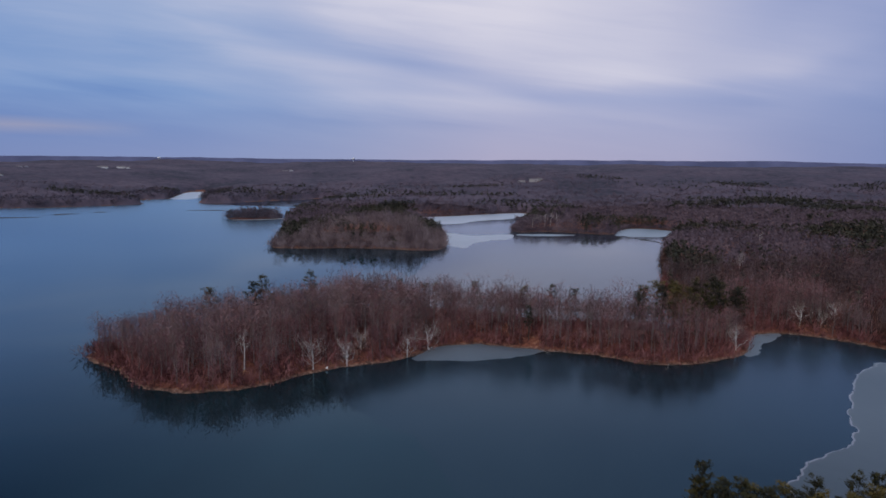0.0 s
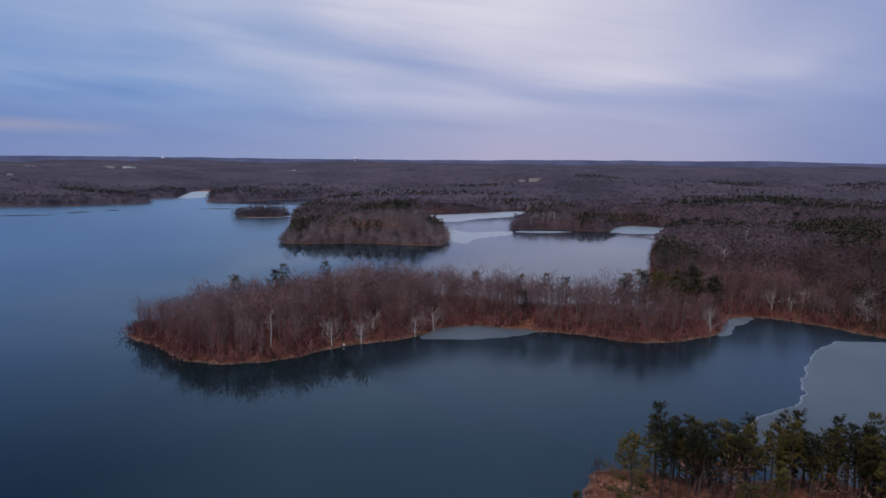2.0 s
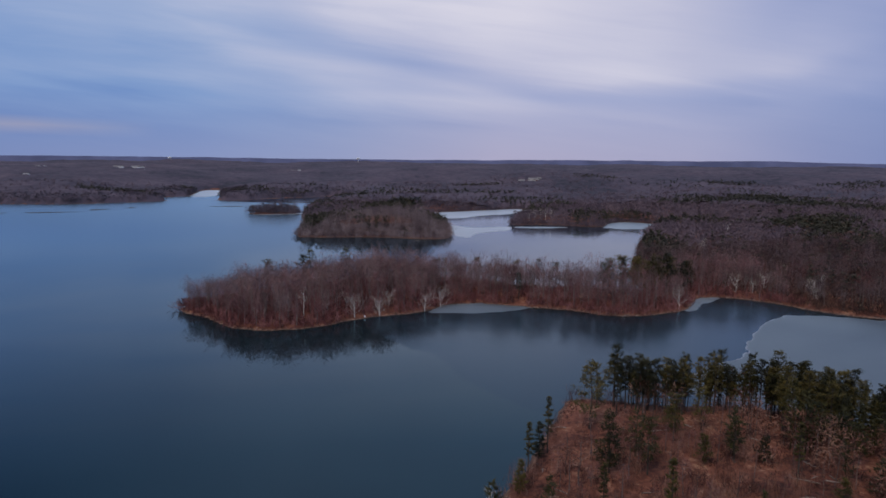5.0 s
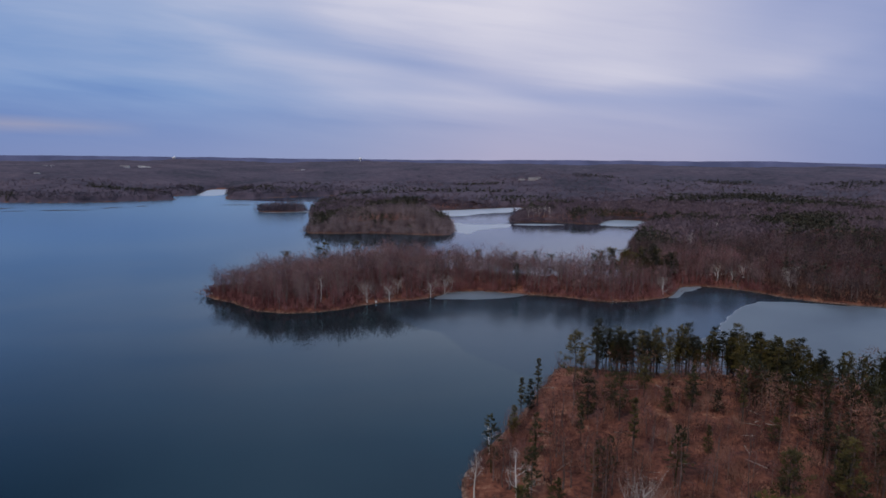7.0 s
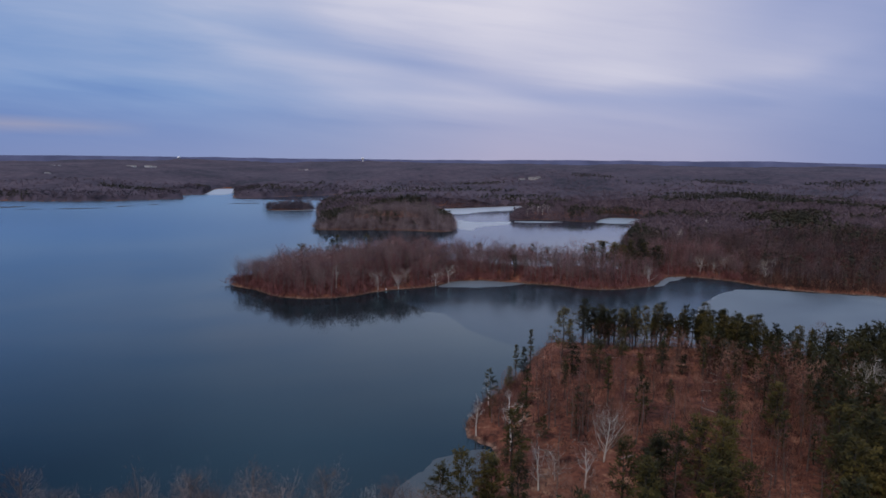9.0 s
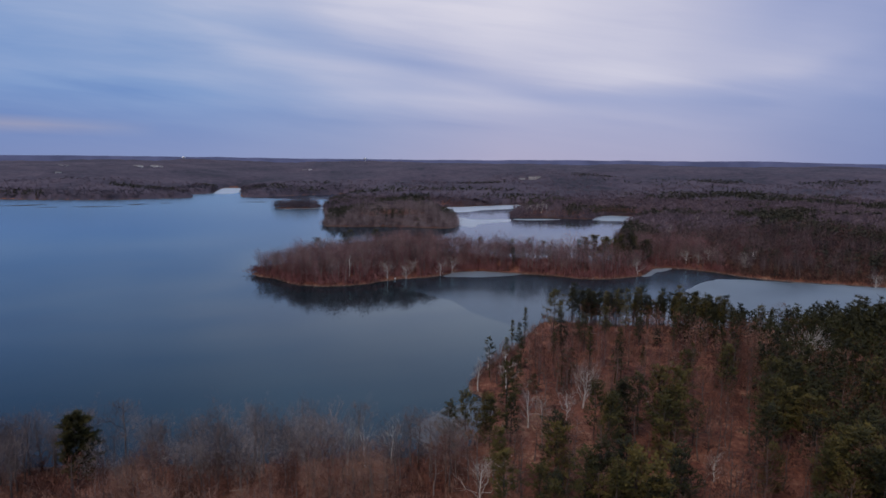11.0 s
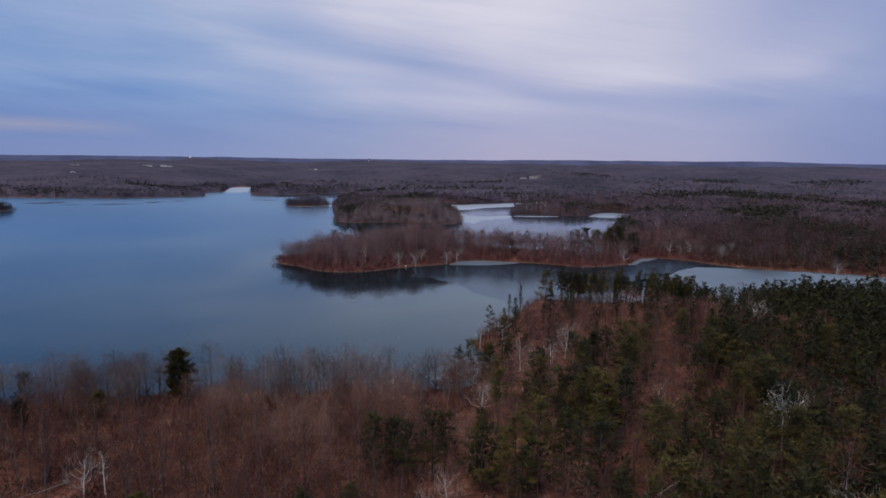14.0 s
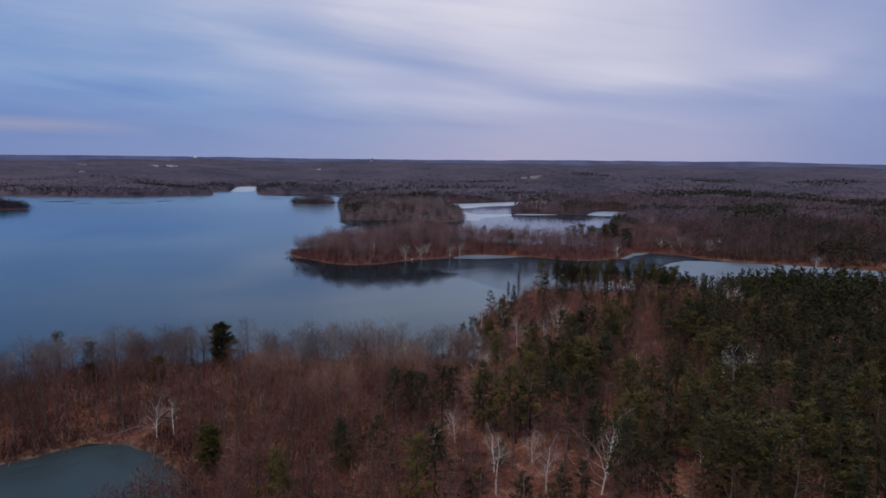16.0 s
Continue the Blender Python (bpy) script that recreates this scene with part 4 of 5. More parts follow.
WEST_PINES = [(-30, -109, 1.0, 3), (-26, -107, 0.85, 2), (-22, -112, 0.9, 3), (-16, -108, 1.0, 3), (-13, -105, 0.9, 0), (-41, -138, 0.85, 6), (-32, -135.5, 0.75, 6), (-76.5, -134.5, 0.7, 8), (-57, -142, 0.8, 4), (-50, -161, 0.95, 6), (-42, -165, 0.9, 4),
              (-16, -154, 1.0, 3), (-20, -159, 0.9, 2), (-4, -114, 1.1, 6), (-9, -160, 0.9, 4), (0, -137, 0.8, 4)]
MIDDLE_PINES = [(3, -119, 1.2, 6), (10, -111, 1.1, 2), (15, -116, 1.15, 6), (23, -116, 1.0, 2), (41, -17, 0.95, 6), (34, -34, 1.1, 3), (56, -6, 0.85, 2), (17, -55, 1.1, 3), (40, -74, 1.15, 6), (38, -114, 1.1, 2),
                (48, -102, 1.15, 6), (31, -142, 1.1, 2), (35, -144, 1.15, 6), (26, -156, 1.0, 2), (51, -123, 1.2, 6), (48, -139, 1.1, 2), (63, -110, 1.2, 6), (78, -90, 1.2, 6), (96, -11, 1.2, 6),
                (87, 16, 1.0, 3), (3, -54, 0.9, 7)]
EAST_PINES = [(50, -149, 1.2, 6), (50, -161, 1.2, 6), (44, -162, 1.1, 2), (56, -161, 1.2, 6), (68, -150, 1.15, 6), (85, -27, 1.1, 3), (118, -14, 1.2, 6), (125, -26, 1.15, 3), (67, -123, 1.15, 6), (83, -109, 1.1, 3),
              (97, -93, 1.15, 6), (84, -129, 1.2, 6), (74, -154, 1.2, 6), (100, -120, 1.2, 6), (129, -66, 1.2, 6), (71, 13, 0.9, 2)]
LONE_PINES = SPIT_PINES + SHORE_PINES + WEST_PINES + MIDDLE_PINES + EAST_PINES + [(77, -102, 1.0, 3), (73.5, -104, 0.95, 2)]


def tree_model(name, shape, wood, leaf, label, category, group):
    root = tagged(new(name), label, category, group)
    child("trunk", mesh_of("trunk", *shape[0], wood), root)
    child("crown", mesh_of("crown", *shape[1], leaf), root)
    return root


def plant(models, x, y, z, rng, lo=0.8, hi=1.12, scale=None, kind=None):
    """Stands copies of the models; a model's first use is the model itself."""
    for k in range(len(x)):
        j = int(rng.integers(0, len(models))) if kind is None else int(kind[k])
        s = lo + (hi - lo) * rng.random() if scale is None else float(scale[k])
        m = Matrix.LocRotScale((x[k], y[k], z[k]), Euler((0, 0, rng.random() * 6.28)), (s, s, s * (0.94 + 0.12 * rng.random())))
        if models[j].get("used"):
            copy_thing(models[j], m)
        else:
            models[j].matrix_basis = m
            models[j]["used"] = 1


def take(mask, *arrays):
    return [a[mask] for a in arrays]


def in_view(x, y):
    """The land that the flight overlooks."""
    return (y > -262) & (np.abs(x + 10) < 0.74 * (y + 336) + 25)


def make_near_woods():
    pines = [tree_model("pine_tree", p, M_PINEBARK, M_NEEDLE, "dark green white pine with feathery tiered boughs", "tree", "pines of the near land") for p in PINES]
    bare = [tree_model("bare_tree", b, M_BARK, M_REDTWIG, "leafless grey-brown broadleaf tree in winter", "tree", "bare trees of the near land") for b in BARE]
    # lone pines
    lone = np.array(LONE_PINES)
    x, y = lone[:, 0] * S, lone[:, 1] * S
    d, z = land(x, y)
    plant(pines, x, y, z, np.random.default_rng(1), scale=lone[:, 2], kind=lone[:, 3])
    # pine stands
    x, y, rng = spots(-230, 330, -330, 165, 5.0, 2)
    d, z = land(x, y)
    in_stand = blobs(x, y, STANDS)
    shore = (y > 98 * S) & (x < 175 * S)
    ok = (d > 2.5) & ~(shore & ((x < 97 * S) | (x > 136 * S)) & (d > 19) & (rng.random(len(x)) < 0.88)) & (rng.random(len(x)) < np.clip(in_stand * 1.5 + 0.12, 0, np.where(shore, 0.95, np.where((x > 88 * S) & (y > -40 * S), 0.78, np.where((x > 108 * S) | ((x > 75 * S) & (y < -45 * S)), np.where(y < -100 * S, 0.8, 0.66), np.where((x > 42 * S) & (y < -128 * S), 0.8, np.where(y < 20 * S, np.where((y > -24 * S) & (x < 92 * S), 0.13, 0.26), 0.46)))))) * (in_stand > 0) + np.where((x > 92 * S) & (y > 20 * S), 0.20, np.where((y > -24 * S) & (x < 92 * S), 0.012, 0.05)) * (x > -15)) & (blobs(x, y, OPEN) < 0.55)
    ok &= ((y > -200) | (np.abs(x) > 60)) & in_view(x, y) & ~crowded(x, y)
    x, y, z = take(ok, x, y, z)
    # the tall row along the north shore
    rx, ry, _ = spots(55 * S, 135 * S, 90 * S, 150 * S, 4.3, 19)
    rd, rz = land(rx, ry)
    row = (rd > 2) & (rd < 17) & (rng.random(len(rx)) < 0.66)
    x, y, z = [np.concatenate(pair) for pair in zip((x, y, z), take(row, rx, ry, rz))]
    order = np.argsort(np.hypot(x - 40, y + 40) - 130 * ((y > 98 * S) & (x < 175 * S)))
    x, y, z = x[order], y[order], z[order]
    n = 300 - len(LONE_PINES)
    shore_row = (y > 98 * S) & (y < 150 * S)
    size = np.where(shore_row, 0.84 + 0.20 * rng.random(len(x)), 0.74 + 0.40 * rng.random(len(x))) + 0.38 * ~shore_row * np.clip((x / S - 130) / 40, 0, 1)
    kinds = np.where(shore_row, np.array([0, 1, 5, 7])[rng.integers(0, 4, len(x))], np.where((x > 108 * S) & (rng.random(len(x)) < 0.4), 6, np.array([2, 3, 6, 2, 3, 0, 5])[rng.integers(0, 7, len(x))]))
    plant(pines, x[:n], y[:n], z[:n], rng, scale=size, kind=kinds)
    if len(x) > n:
        woods("pine_woods", PINE_FAIR, M_NEEDLE, x[n:], y[n:], z[n:], rng, "dark green pine woods beyond the clearing", 0.9, 1.1, size[n:])
    # bare trees
    x, y, rng = spots(-250, 340, -335, 165, 5.6, 3)
    d, z = land(x, y)
    clear = blobs(x, y, OPEN)
    thick = np.where(x > -22 * S, np.where(y > 96 * S, 0.14, np.where((y < -116 * S) & (x < 40 * S), 0.6, np.where((x > 90 * S) & (y > 0) & (y < 84 * S), 0.62, 0.31))), 0.80) * np.clip(1 - 0.45 * (blobs(x, y, STANDS) > 0.15) - 1.0 * np.clip(clear * 2.2, 0, 0.5), 0.1, 1)
    south_of_pond = (x < -88 * S) & (x > -190 * S) & (y < -125 * S)
    thick = thick * np.where((x > 95 * S) & (y > 84 * S), 0.25, 1.0)
    ok = (d > 3) & (rng.random(len(x)) < thick) & in_view(x, y) & ~south_of_pond & ~crowded(x, y)
    x, y, z = take(ok, x, y, z)
    order = np.argsort(np.hypot(x + 30, (y + 60) * 1.1))
    x, y, z = x[order], y[order], z[order]
    n, m = 200, 800
    size = 0.72 + 0.38 * rng.random(len(x)) + 0.08 * ((y > -55 * S) & (x < 0)) - 0.16 * ((y > -60 * S) & (x < -72 * S))
    by_shore = (distance_in(NEAR, x[:n], y[:n]) < 30) & (x[:n] < -6 * S)
    grey = [tree_model("bare_tree", b, M_BARK, M_SHORETWIG, "leafless pale grey broadleaf tree by the lake shore", "tree", "grey trees of the near shore") for b in BARE_SOFT]
    plant(bare, *take(~by_shore, x[:n], y[:n], z[:n]), rng, scale=size[:n][~by_shore])
    plant(grey, *take(by_shore, x[:n], y[:n], z[:n]), rng, scale=size[:n][by_shore])
    x1, y1, z1 = x[n:m], y[n:m], z[n:m]
    fringe = (distance_in(NEAR, x1, y1) < 34) & (x1 < -8 * S)
    woods("bare_woods", BARE_FAIR, M_REDTWIG, *take(~fringe, x1, y1, z1), rng, "leafless winter woods on the near land", 0.74, 1.08, wood=M_BARK)
    woods("shore_trees", BARE_SOFT, M_SHORETWIG, *take(fringe, x1, y1, z1), rng, "grey leafless trees along the near lake shore", 0.85, 1.12, wood=M_BARK)
    x1, y1, z1 = x[m:], y[m:], z[m:]
    woods("outer_bare_woods", BARE_MID, M_REDTWIG, x1, y1, z1, rng, "leafless winter woods on the outer near land", 0.8, 1.1, wood=M_STEM)
    # young trees over the cleared headland
    x, y, rng = spots(-10, 130, -30, 130, 7.5, 27)
    d, z = land(x, y)
    ok = (d > 3) & (blobs(x, y, OPEN) > 0) & (rng.random(len(x)) < 0.6) & ~crowded(x, y, 3.0)
    woods("young_trees", BARE_FAIR, M_TWIG, *take(ok, x, y, z), rng, "young leafless trees over the cleared headland", 0.28, 0.62, wood=M_BARK)
    # low dark thickets over the headland, crowded eastward to stand in for pine shade too
    x, y, rng = spots(-10, 230, -60, 150, 4.6, 29)
    d, z = land(x, y)
    ok = (d > 2) & (vnoise(x, y, 20, 61, 2) + 0.35 * np.clip((x / S - 78) / 22, 0, 1) > 0.54) & (rng.random(len(x)) < 0.5 + 0.4 * (x > 86 * S))
    woods("headland_thickets", THICKET, M_DARKBRUSH, *take(ok, x, y, z), rng, "low dark brush piles over the cleared headland", 0.5, 1.15)
    # thickets under the western woods
    x, y, rng = spots(-240, -10, -260, -20, 4.2, 37)
    d, z = land(x, y)
    ok = (d > 0.5) & in_view(x, y) & (rng.random(len(x)) < 0.8) & (np.hypot(x + 110 * S, y + 112 * S) > 15)
    woods("west_thickets", THICKET, M_REDTWIG, *take(ok, x, y, z), rng, "dull red-brown thickets under the western woods", 0.7, 1.9)
    # brush and saplings
    x, y, rng = spots(-240, 330, -330, 165, 3.3, 4)
    d, z = land(x, y)
    ok = (d > 0.4) & (rng.random(len(x)) < 0.22 + 0.5 * ((blobs(x, y, OPEN) > 0) | (d < 6))) & in_view(x, y)
    x, y, z = take(ok, x, y, z)
    px, py, prng = spots(-215, -85, -190, -105, 2.4, 23)
    pd, pz = land(px, py)
    edge = (pd > -0.3) & (pd < 8) & (prng.random(len(px)) < 0.9) & (np.hypot(px + 111 * S, py + 110 * S) > 7)
    woods("pond_brush", THICKET, M_BRUSH, *take(edge, px, py, pz), prng, "tangled dark red-brown brush round the pond", 0.8, 1.7)
    west = ((x < -20 * S) & (rng.random(len(x)) < 0.4)) | (d[ok] < 5) & (rng.random(len(x)) < 0.5)
    woods("saplings", SAPLING, M_BRUSH, *take(west, x, y, z), rng, "thin reddish saplings under the near woods", 0.8, 1.7)
    bushy = (blobs(x, y, OPEN) > 0) & (rng.random(len(x)) < 0.34)
    woods("headland_saplings", SAPLING, M_REDTWIG, *take(bushy, x, y, z), rng, "thin grey-brown saplings over the cleared headland", 0.7, 1.9)
    woods("brush", BRUSH, M_BRUSH, x, y, z, rng, "dry rust-brown undergrowth and saplings", 0.5, 1.3)


def make_spit_woods():
    models = [tree_model("bare_tree", b, M_BARK, M_TWIG, "leafless grey-brown broadleaf tree on the spit", "tree", "bare trees of the spit") for b in BARE]
    x, y, rng = spots(-190, 240, 255, 420, 4.9, 5)
    d, z = land(x, y)
    ok = (d > 2.5) & (rng.random(len(x)) < 0.92) & (y < 415) & ~crowded(x, y)
    x, y, z, d = take(ok, x, y, z, d)
    order = np.argsort(d + 0.02 * np.abs(x + 40))
    x, y, z, d = x[order], y[order], z[order], d[order]
    n = 96
    # lower trees towards the water
    grown = (0.78 + 0.42 * np.clip((d - 2) / 20, 0, 1) ** 0.7) * (0.86 + 0.28 * vnoise(x, y, 18, 75, 2))
    plant(models, x[:n], y[:n], z[:n], rng, scale=grown[:n] * (0.8 + 0.45 * rng.random(n)))
    m = 520
    pale = rng.random(len(x)) < 0.45
    front, back = np.arange(len(x)) < m, np.arange(len(x)) >= m
    front[:n] = False
    for tone, mat, note in ((pale, M_HAZEL, "grey-brown"), (~pale, M_TWIG, "reddish")):
        pick = front & tone
        woods("spit_woods", BARE_FAIR, mat, *take(pick, x, y, z), rng, "dense leafless %s winter woods on the spit" % note, 0.82, 1.22, grown[pick], wood=M_BARK)
        pick = back & tone
        woods("inner_spit_woods", BARE_FINE, mat, *take(pick, x, y, z), rng, "leafless %s woods on the spit's crest" % note, 0.90, 1.32, grown[pick], wood=M_BARK)
    x, y, rng = spots(-190, 240, 255, 420, 3.0, 6)
    d, z = land(x, y)
    ok = (d > 0.3) & (rng.random(len(x)) < 0.75 + 0.25 * (d < 7)) & ~crowded(x, y, 3.5)
    x, y, z = take(ok, x, y, z)
    woods("spit_thickets", THICKET, M_THICKET, x, y, z, rng, "dull red thickets under the spit's woods", 1.0, 2.3)
    half = rng.random(len(x)) < 0.45
    woods("spit_brush", BRUSH, M_BRUSH, *take(half, x, y, z), rng, "dry rust-brown undergrowth on the spit", 0.6, 1.3)


# clumps of pine among the knoll's bare trees, in plan units
KNOLL_PINES = [(-100, 672, 18), (-122, 690, 13), (-82, 676, 11), (-184, 672, 14), (-178, 700, 16), (-60, 640, 8)]


def make_mid_woods():
    x, y, rng = spots(-420, 900, 280, 1300, 7.4, 7)
    d, z = land(x, y)
    done = (y < 415) & (x < 235)
    seen = np.abs(x) < 0.62 * (y + 340) + 60
    ok = (d > np.where((x < 0) | (y > 850), 0.8, 3)) & ~done & seen & (rng.random(len(x)) < 0.95)
    x, y, z, d = take(ok, x, y, z, d)
    piney = vnoise(x, y, 110, 21, 4) + 0.06 * ((x < -190) & (y > 780)) - 0.04 * ((x < 0) & (y < 1100)) + 0.07 * ((x > 420) & (y > 560)) + 0.13 * ((x > 80) & (x < 330) & (y > 905) & (y < 1060)) + 0.10 * rng.random(len(x)) > 0.635
    piney |= (x > 200) & (y < 640) & (rng.random(len(x)) < 0.10)
    piney |= (np.abs(y - 800 + 0.33 * (x - 380) - 30 * vnoise(x, y, 120, 93, 2)) < 20) & (x > 340) & (rng.random(len(x)) < 0.85)
    piney |= (x < 0) & (y < 860) & (blobs(x, y, KNOLL_PINES) + 0.5 * rng.random(len(x)) > 0.45) & (blobs(x, y, KNOLL_PINES) > 0)
    near = (~piney) & ((y < 560) | ((x < 0) & (y < 860)))
    isle = near & (x < 0)
    spare = isle & (rng.random(len(x)) < 0.2)
    isle, near = isle & ~spare, near & ~spare
    piney &= ~spare
    lumps = 0.72 + 0.56 * vnoise(x, y, 26, 71, 2)
    grey = rng.random(len(x)) < np.where(x > 150, 0.88, 0.5)
    front = near & ~isle & (d < 34) & (y < 520)
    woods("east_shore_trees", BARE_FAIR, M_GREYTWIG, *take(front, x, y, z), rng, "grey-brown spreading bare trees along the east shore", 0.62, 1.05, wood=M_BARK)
    near &= ~front
    piney &= ~front
    woods("east_woods", BARE_MID, M_TWIG, *take(near & ~isle & ~grey, x, y, z), rng, "leafless winter woods on the east shore", 0.65, 1.4, lumps[near & ~isle & ~grey], wood=M_STEM)
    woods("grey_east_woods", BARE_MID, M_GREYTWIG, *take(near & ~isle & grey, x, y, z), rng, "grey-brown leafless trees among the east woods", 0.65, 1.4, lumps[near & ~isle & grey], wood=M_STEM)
    woods("knoll_woods", BARE_SOFT_FAR, M_KNOLLTWIG, *take(isle, x, y, z), rng, "grey-brown bare woods on the knoll across the bay", 0.75, 1.65, (0.66 + 0.30 * np.clip(d[isle] / 40, 0, 1)) * (0.70 + 0.60 * vnoise(x[isle], y[isle], 24, 73, 2)), wood=M_STEM)
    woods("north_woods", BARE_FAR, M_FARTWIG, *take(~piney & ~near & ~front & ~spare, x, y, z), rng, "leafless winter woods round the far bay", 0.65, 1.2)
    woods("pine_groves", PINE_MID, M_FARNEEDLE, *take(piney & (y < 620), x, y, z), rng, "dark pine groves among the bare woods", 0.75, 1.1)
    woods("north_pines", PINE_FAR, M_FARNEEDLE, *take(piney & (y >= 620), x, y, z), rng, "dark pine groves round the far bay", 0.75, 1.1)
    ux, uy, rng = spots(-320, 480, 280, 1300, 3.8, 17)
    ud, uz = land(ux, uy)
    low = (ud > 0.3) & (ud < np.where((ux > -260) & (ux < 0) & (uy > 700), 7, 12)) & ~((uy < 415) & (ux < 235))
    knoll = (ux < 0) & (uy > 600) & (uy < 1050)
    far = (uy > 860) & ~knoll
    woods("far_shore_brush", THICKET, M_FARTWIG, *take(low & far, ux, uy, uz), rng, "grey-brown brush along the far bay's shores", 1.4, 2.8)
    east = (ux > 190) & ~far
    woods("east_shore_brush", THICKET, M_DARKBRUSH, *take(low & east, ux, uy, uz), rng, "dark brown brush along the east shore", 0.9, 2.2)
    woods("shore_brush", THICKET, M_THICKET, *take(low & ~knoll & ~far & ~east, ux, uy, uz), rng, "low red-brown brush along the bay's shores", 0.9, 2.2)
    under = knoll & (ud > 0.1) & (ud < 50)
    woods("knoll_brush", THICKET, M_KNOLLTWIG, *take(under, ux, uy, uz), rng, "grey-brown brush under the knoll's shore trees", 1.4, 3.0)
    # the floor of the east woods
    ex, ey, rng = spots(150, 560, 300, 640, 6.0, 39)
    ed, ez = land(ex, ey)
    ok = (ed > 6) & ~((ey < 415) & (ex < 200)) & (np.abs(ex) < 0.62 * (ey + 340) + 40)
    woods("east_undergrowth", THICKET, M_DARKBRUSH, *take(ok, ex, ey, ez), rng, "dark brown undergrowth in the east woods", 1.6, 2.8)
    # islands and shores far off to the west
    x, y, rng = spots(-1250, -280, 780, 1150, 6.5, 8)
    d, z = land(x, y)
    ok = (d > 2) & (np.maximum(distance_in(ISLET, x, y), distance_in(WEST_ISLE, x, y)) > 0)
    x, y, z = take(ok, x, y, z)
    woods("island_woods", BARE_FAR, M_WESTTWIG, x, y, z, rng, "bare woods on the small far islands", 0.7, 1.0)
    ix, iy, rng = spots(-1250, -280, 780, 1180, 7.0, 38)
    idd, iz = land(ix, iy)
    low = (idd > 0) & (np.maximum(distance_in(ISLET, ix, iy), distance_in(WEST_ISLE, ix, iy)) > 0)
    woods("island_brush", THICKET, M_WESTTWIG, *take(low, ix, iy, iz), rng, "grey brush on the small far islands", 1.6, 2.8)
    x, y, rng = spots(-1300, -290, 1180, 1900, 8.5, 10)
    d, z = land(x, y)
    ok = (d > 2) & (d < 75) & (rng.random(len(x)) < 0.8)
    x, y, z = take(ok, x, y, z)
    dark = (vnoise(x, y, 110, 23, 1) > 0.62) & (d[ok] < 45)
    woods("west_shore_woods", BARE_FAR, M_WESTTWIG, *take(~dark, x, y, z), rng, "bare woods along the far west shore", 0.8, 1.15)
    woods("west_shore_pines", PINE_FAR, M_FARNEEDLE, *take(dark, x, y, z), rng, "dark pines along the far west shore", 0.8, 1.1)


# groves of pine on the far hills: x, y, radii in metres
GROVES = [(-80, 1470, 230, 40), (430, 1900, 75, 34), (640, 1120, 150, 26), (760, 1300, 160, 40), (-560, 1650, 70, 60), (1150, 1750, 130, 60), (150, 1330, 90, 30), (-900, 1540, 90, 60), (820, 1850, 90, 70), (60, 1720, 70, 60)]


def groved(x, y):
    return np.min([np.hypot((x - gx) / ga, (y - gy) / gb) for gx, gy, ga, gb in GROVES], axis=0) + 0.5 * (vnoise(x, y, 45, 91, 2) - 0.5) < 0.95


def cleared(x, y):
    return np.min([np.hypot(x - cx, y - cy) / cr for cx, cy, cr, _ in CLEARINGS], axis=0) < 0.8


def make_far_woods():
    rng = np.random.default_rng(9)
    n = 5500
    r = 1150 + 1000 * rng.random(n) ** 0.75
    a = (rng.random(n) - 0.5) * 1.45
    x, y = r * np.sin(a) - 10, r * np.cos(a) - 150
    d, z = land(x, y)
    ok = (d > 4) & ~((y < 1300) & (x > -420) & (x < 900)) & ~cleared(x, y)
    x, y, z = take(ok, x, y, z)
    piney = groved(x, y) | (vnoise(x, y, 230, 31, 2) > 0.74)
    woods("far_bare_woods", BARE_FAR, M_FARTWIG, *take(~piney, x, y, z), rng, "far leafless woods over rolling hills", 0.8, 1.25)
    woods("far_pine_woods", PINE_FAR, M_FARNEEDLE, *take(piney, x, y, z), rng, "far dark pine groves over rolling hills", 0.8, 1.1)
    # close groves of pine
    spot = [spots(gx - ga, gx + ga, gy - gb, gy + gb, 10.5, 300 + k)[:2] for k, (gx, gy, ga, gb) in enumerate(GROVES)]
    x, y = np.concatenate([p[0] for p in spot]), np.concatenate([p[1] for p in spot])
    d, z = land(x, y)
    ok = (d > 4) & groved(x, y) & ((y > 1300) | (x > 900)) & ~cleared(x, y)
    x, y, z = take(ok, x, y, z)
    woods("hill_pines", PINE_FAR, M_FARNEEDLE, x, y, z, rng, "dark groves of pine on the far hills", 0.7, 1.15)
    # the canopy of the farthest woods
    rr = [1250.0]
    while rr[-1] < 4500:
        rr.append(rr[-1] + 9 + (rr[-1] - 1250) * 0.012)
    aa = np.linspace(-1.05, 1.05, 460)
    R, A = np.meshgrid(rr, aa, indexing="ij")
    x, y = (R * np.sin(A)).ravel(), (R * np.cos(A)).ravel()
    d, z = land(x, y)
    bump = vnoise(x, y, 16, 41, 2) * 8 + vnoise(x, y, 60, 43, 2) * 6
    top = np.where(d > 6, z + 4 + bump, -3.0)
    top = np.where(cleared(x, y), z - 0.5, top)
    top = np.where(R.ravel() > 4350, top * np.clip(1 - (R.ravel() - 4350) / 250, 0, 1), top)
    m, k = R.shape
    idx = np.arange(m * k).reshape(m, k)
    q = np.stack([idx[:-1, :-1], idx[1:, :-1], idx[1:, 1:], idx[:-1, 1:]], -1).reshape(-1, 4)
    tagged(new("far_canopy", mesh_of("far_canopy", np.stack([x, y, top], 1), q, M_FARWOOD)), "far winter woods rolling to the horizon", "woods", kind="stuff")


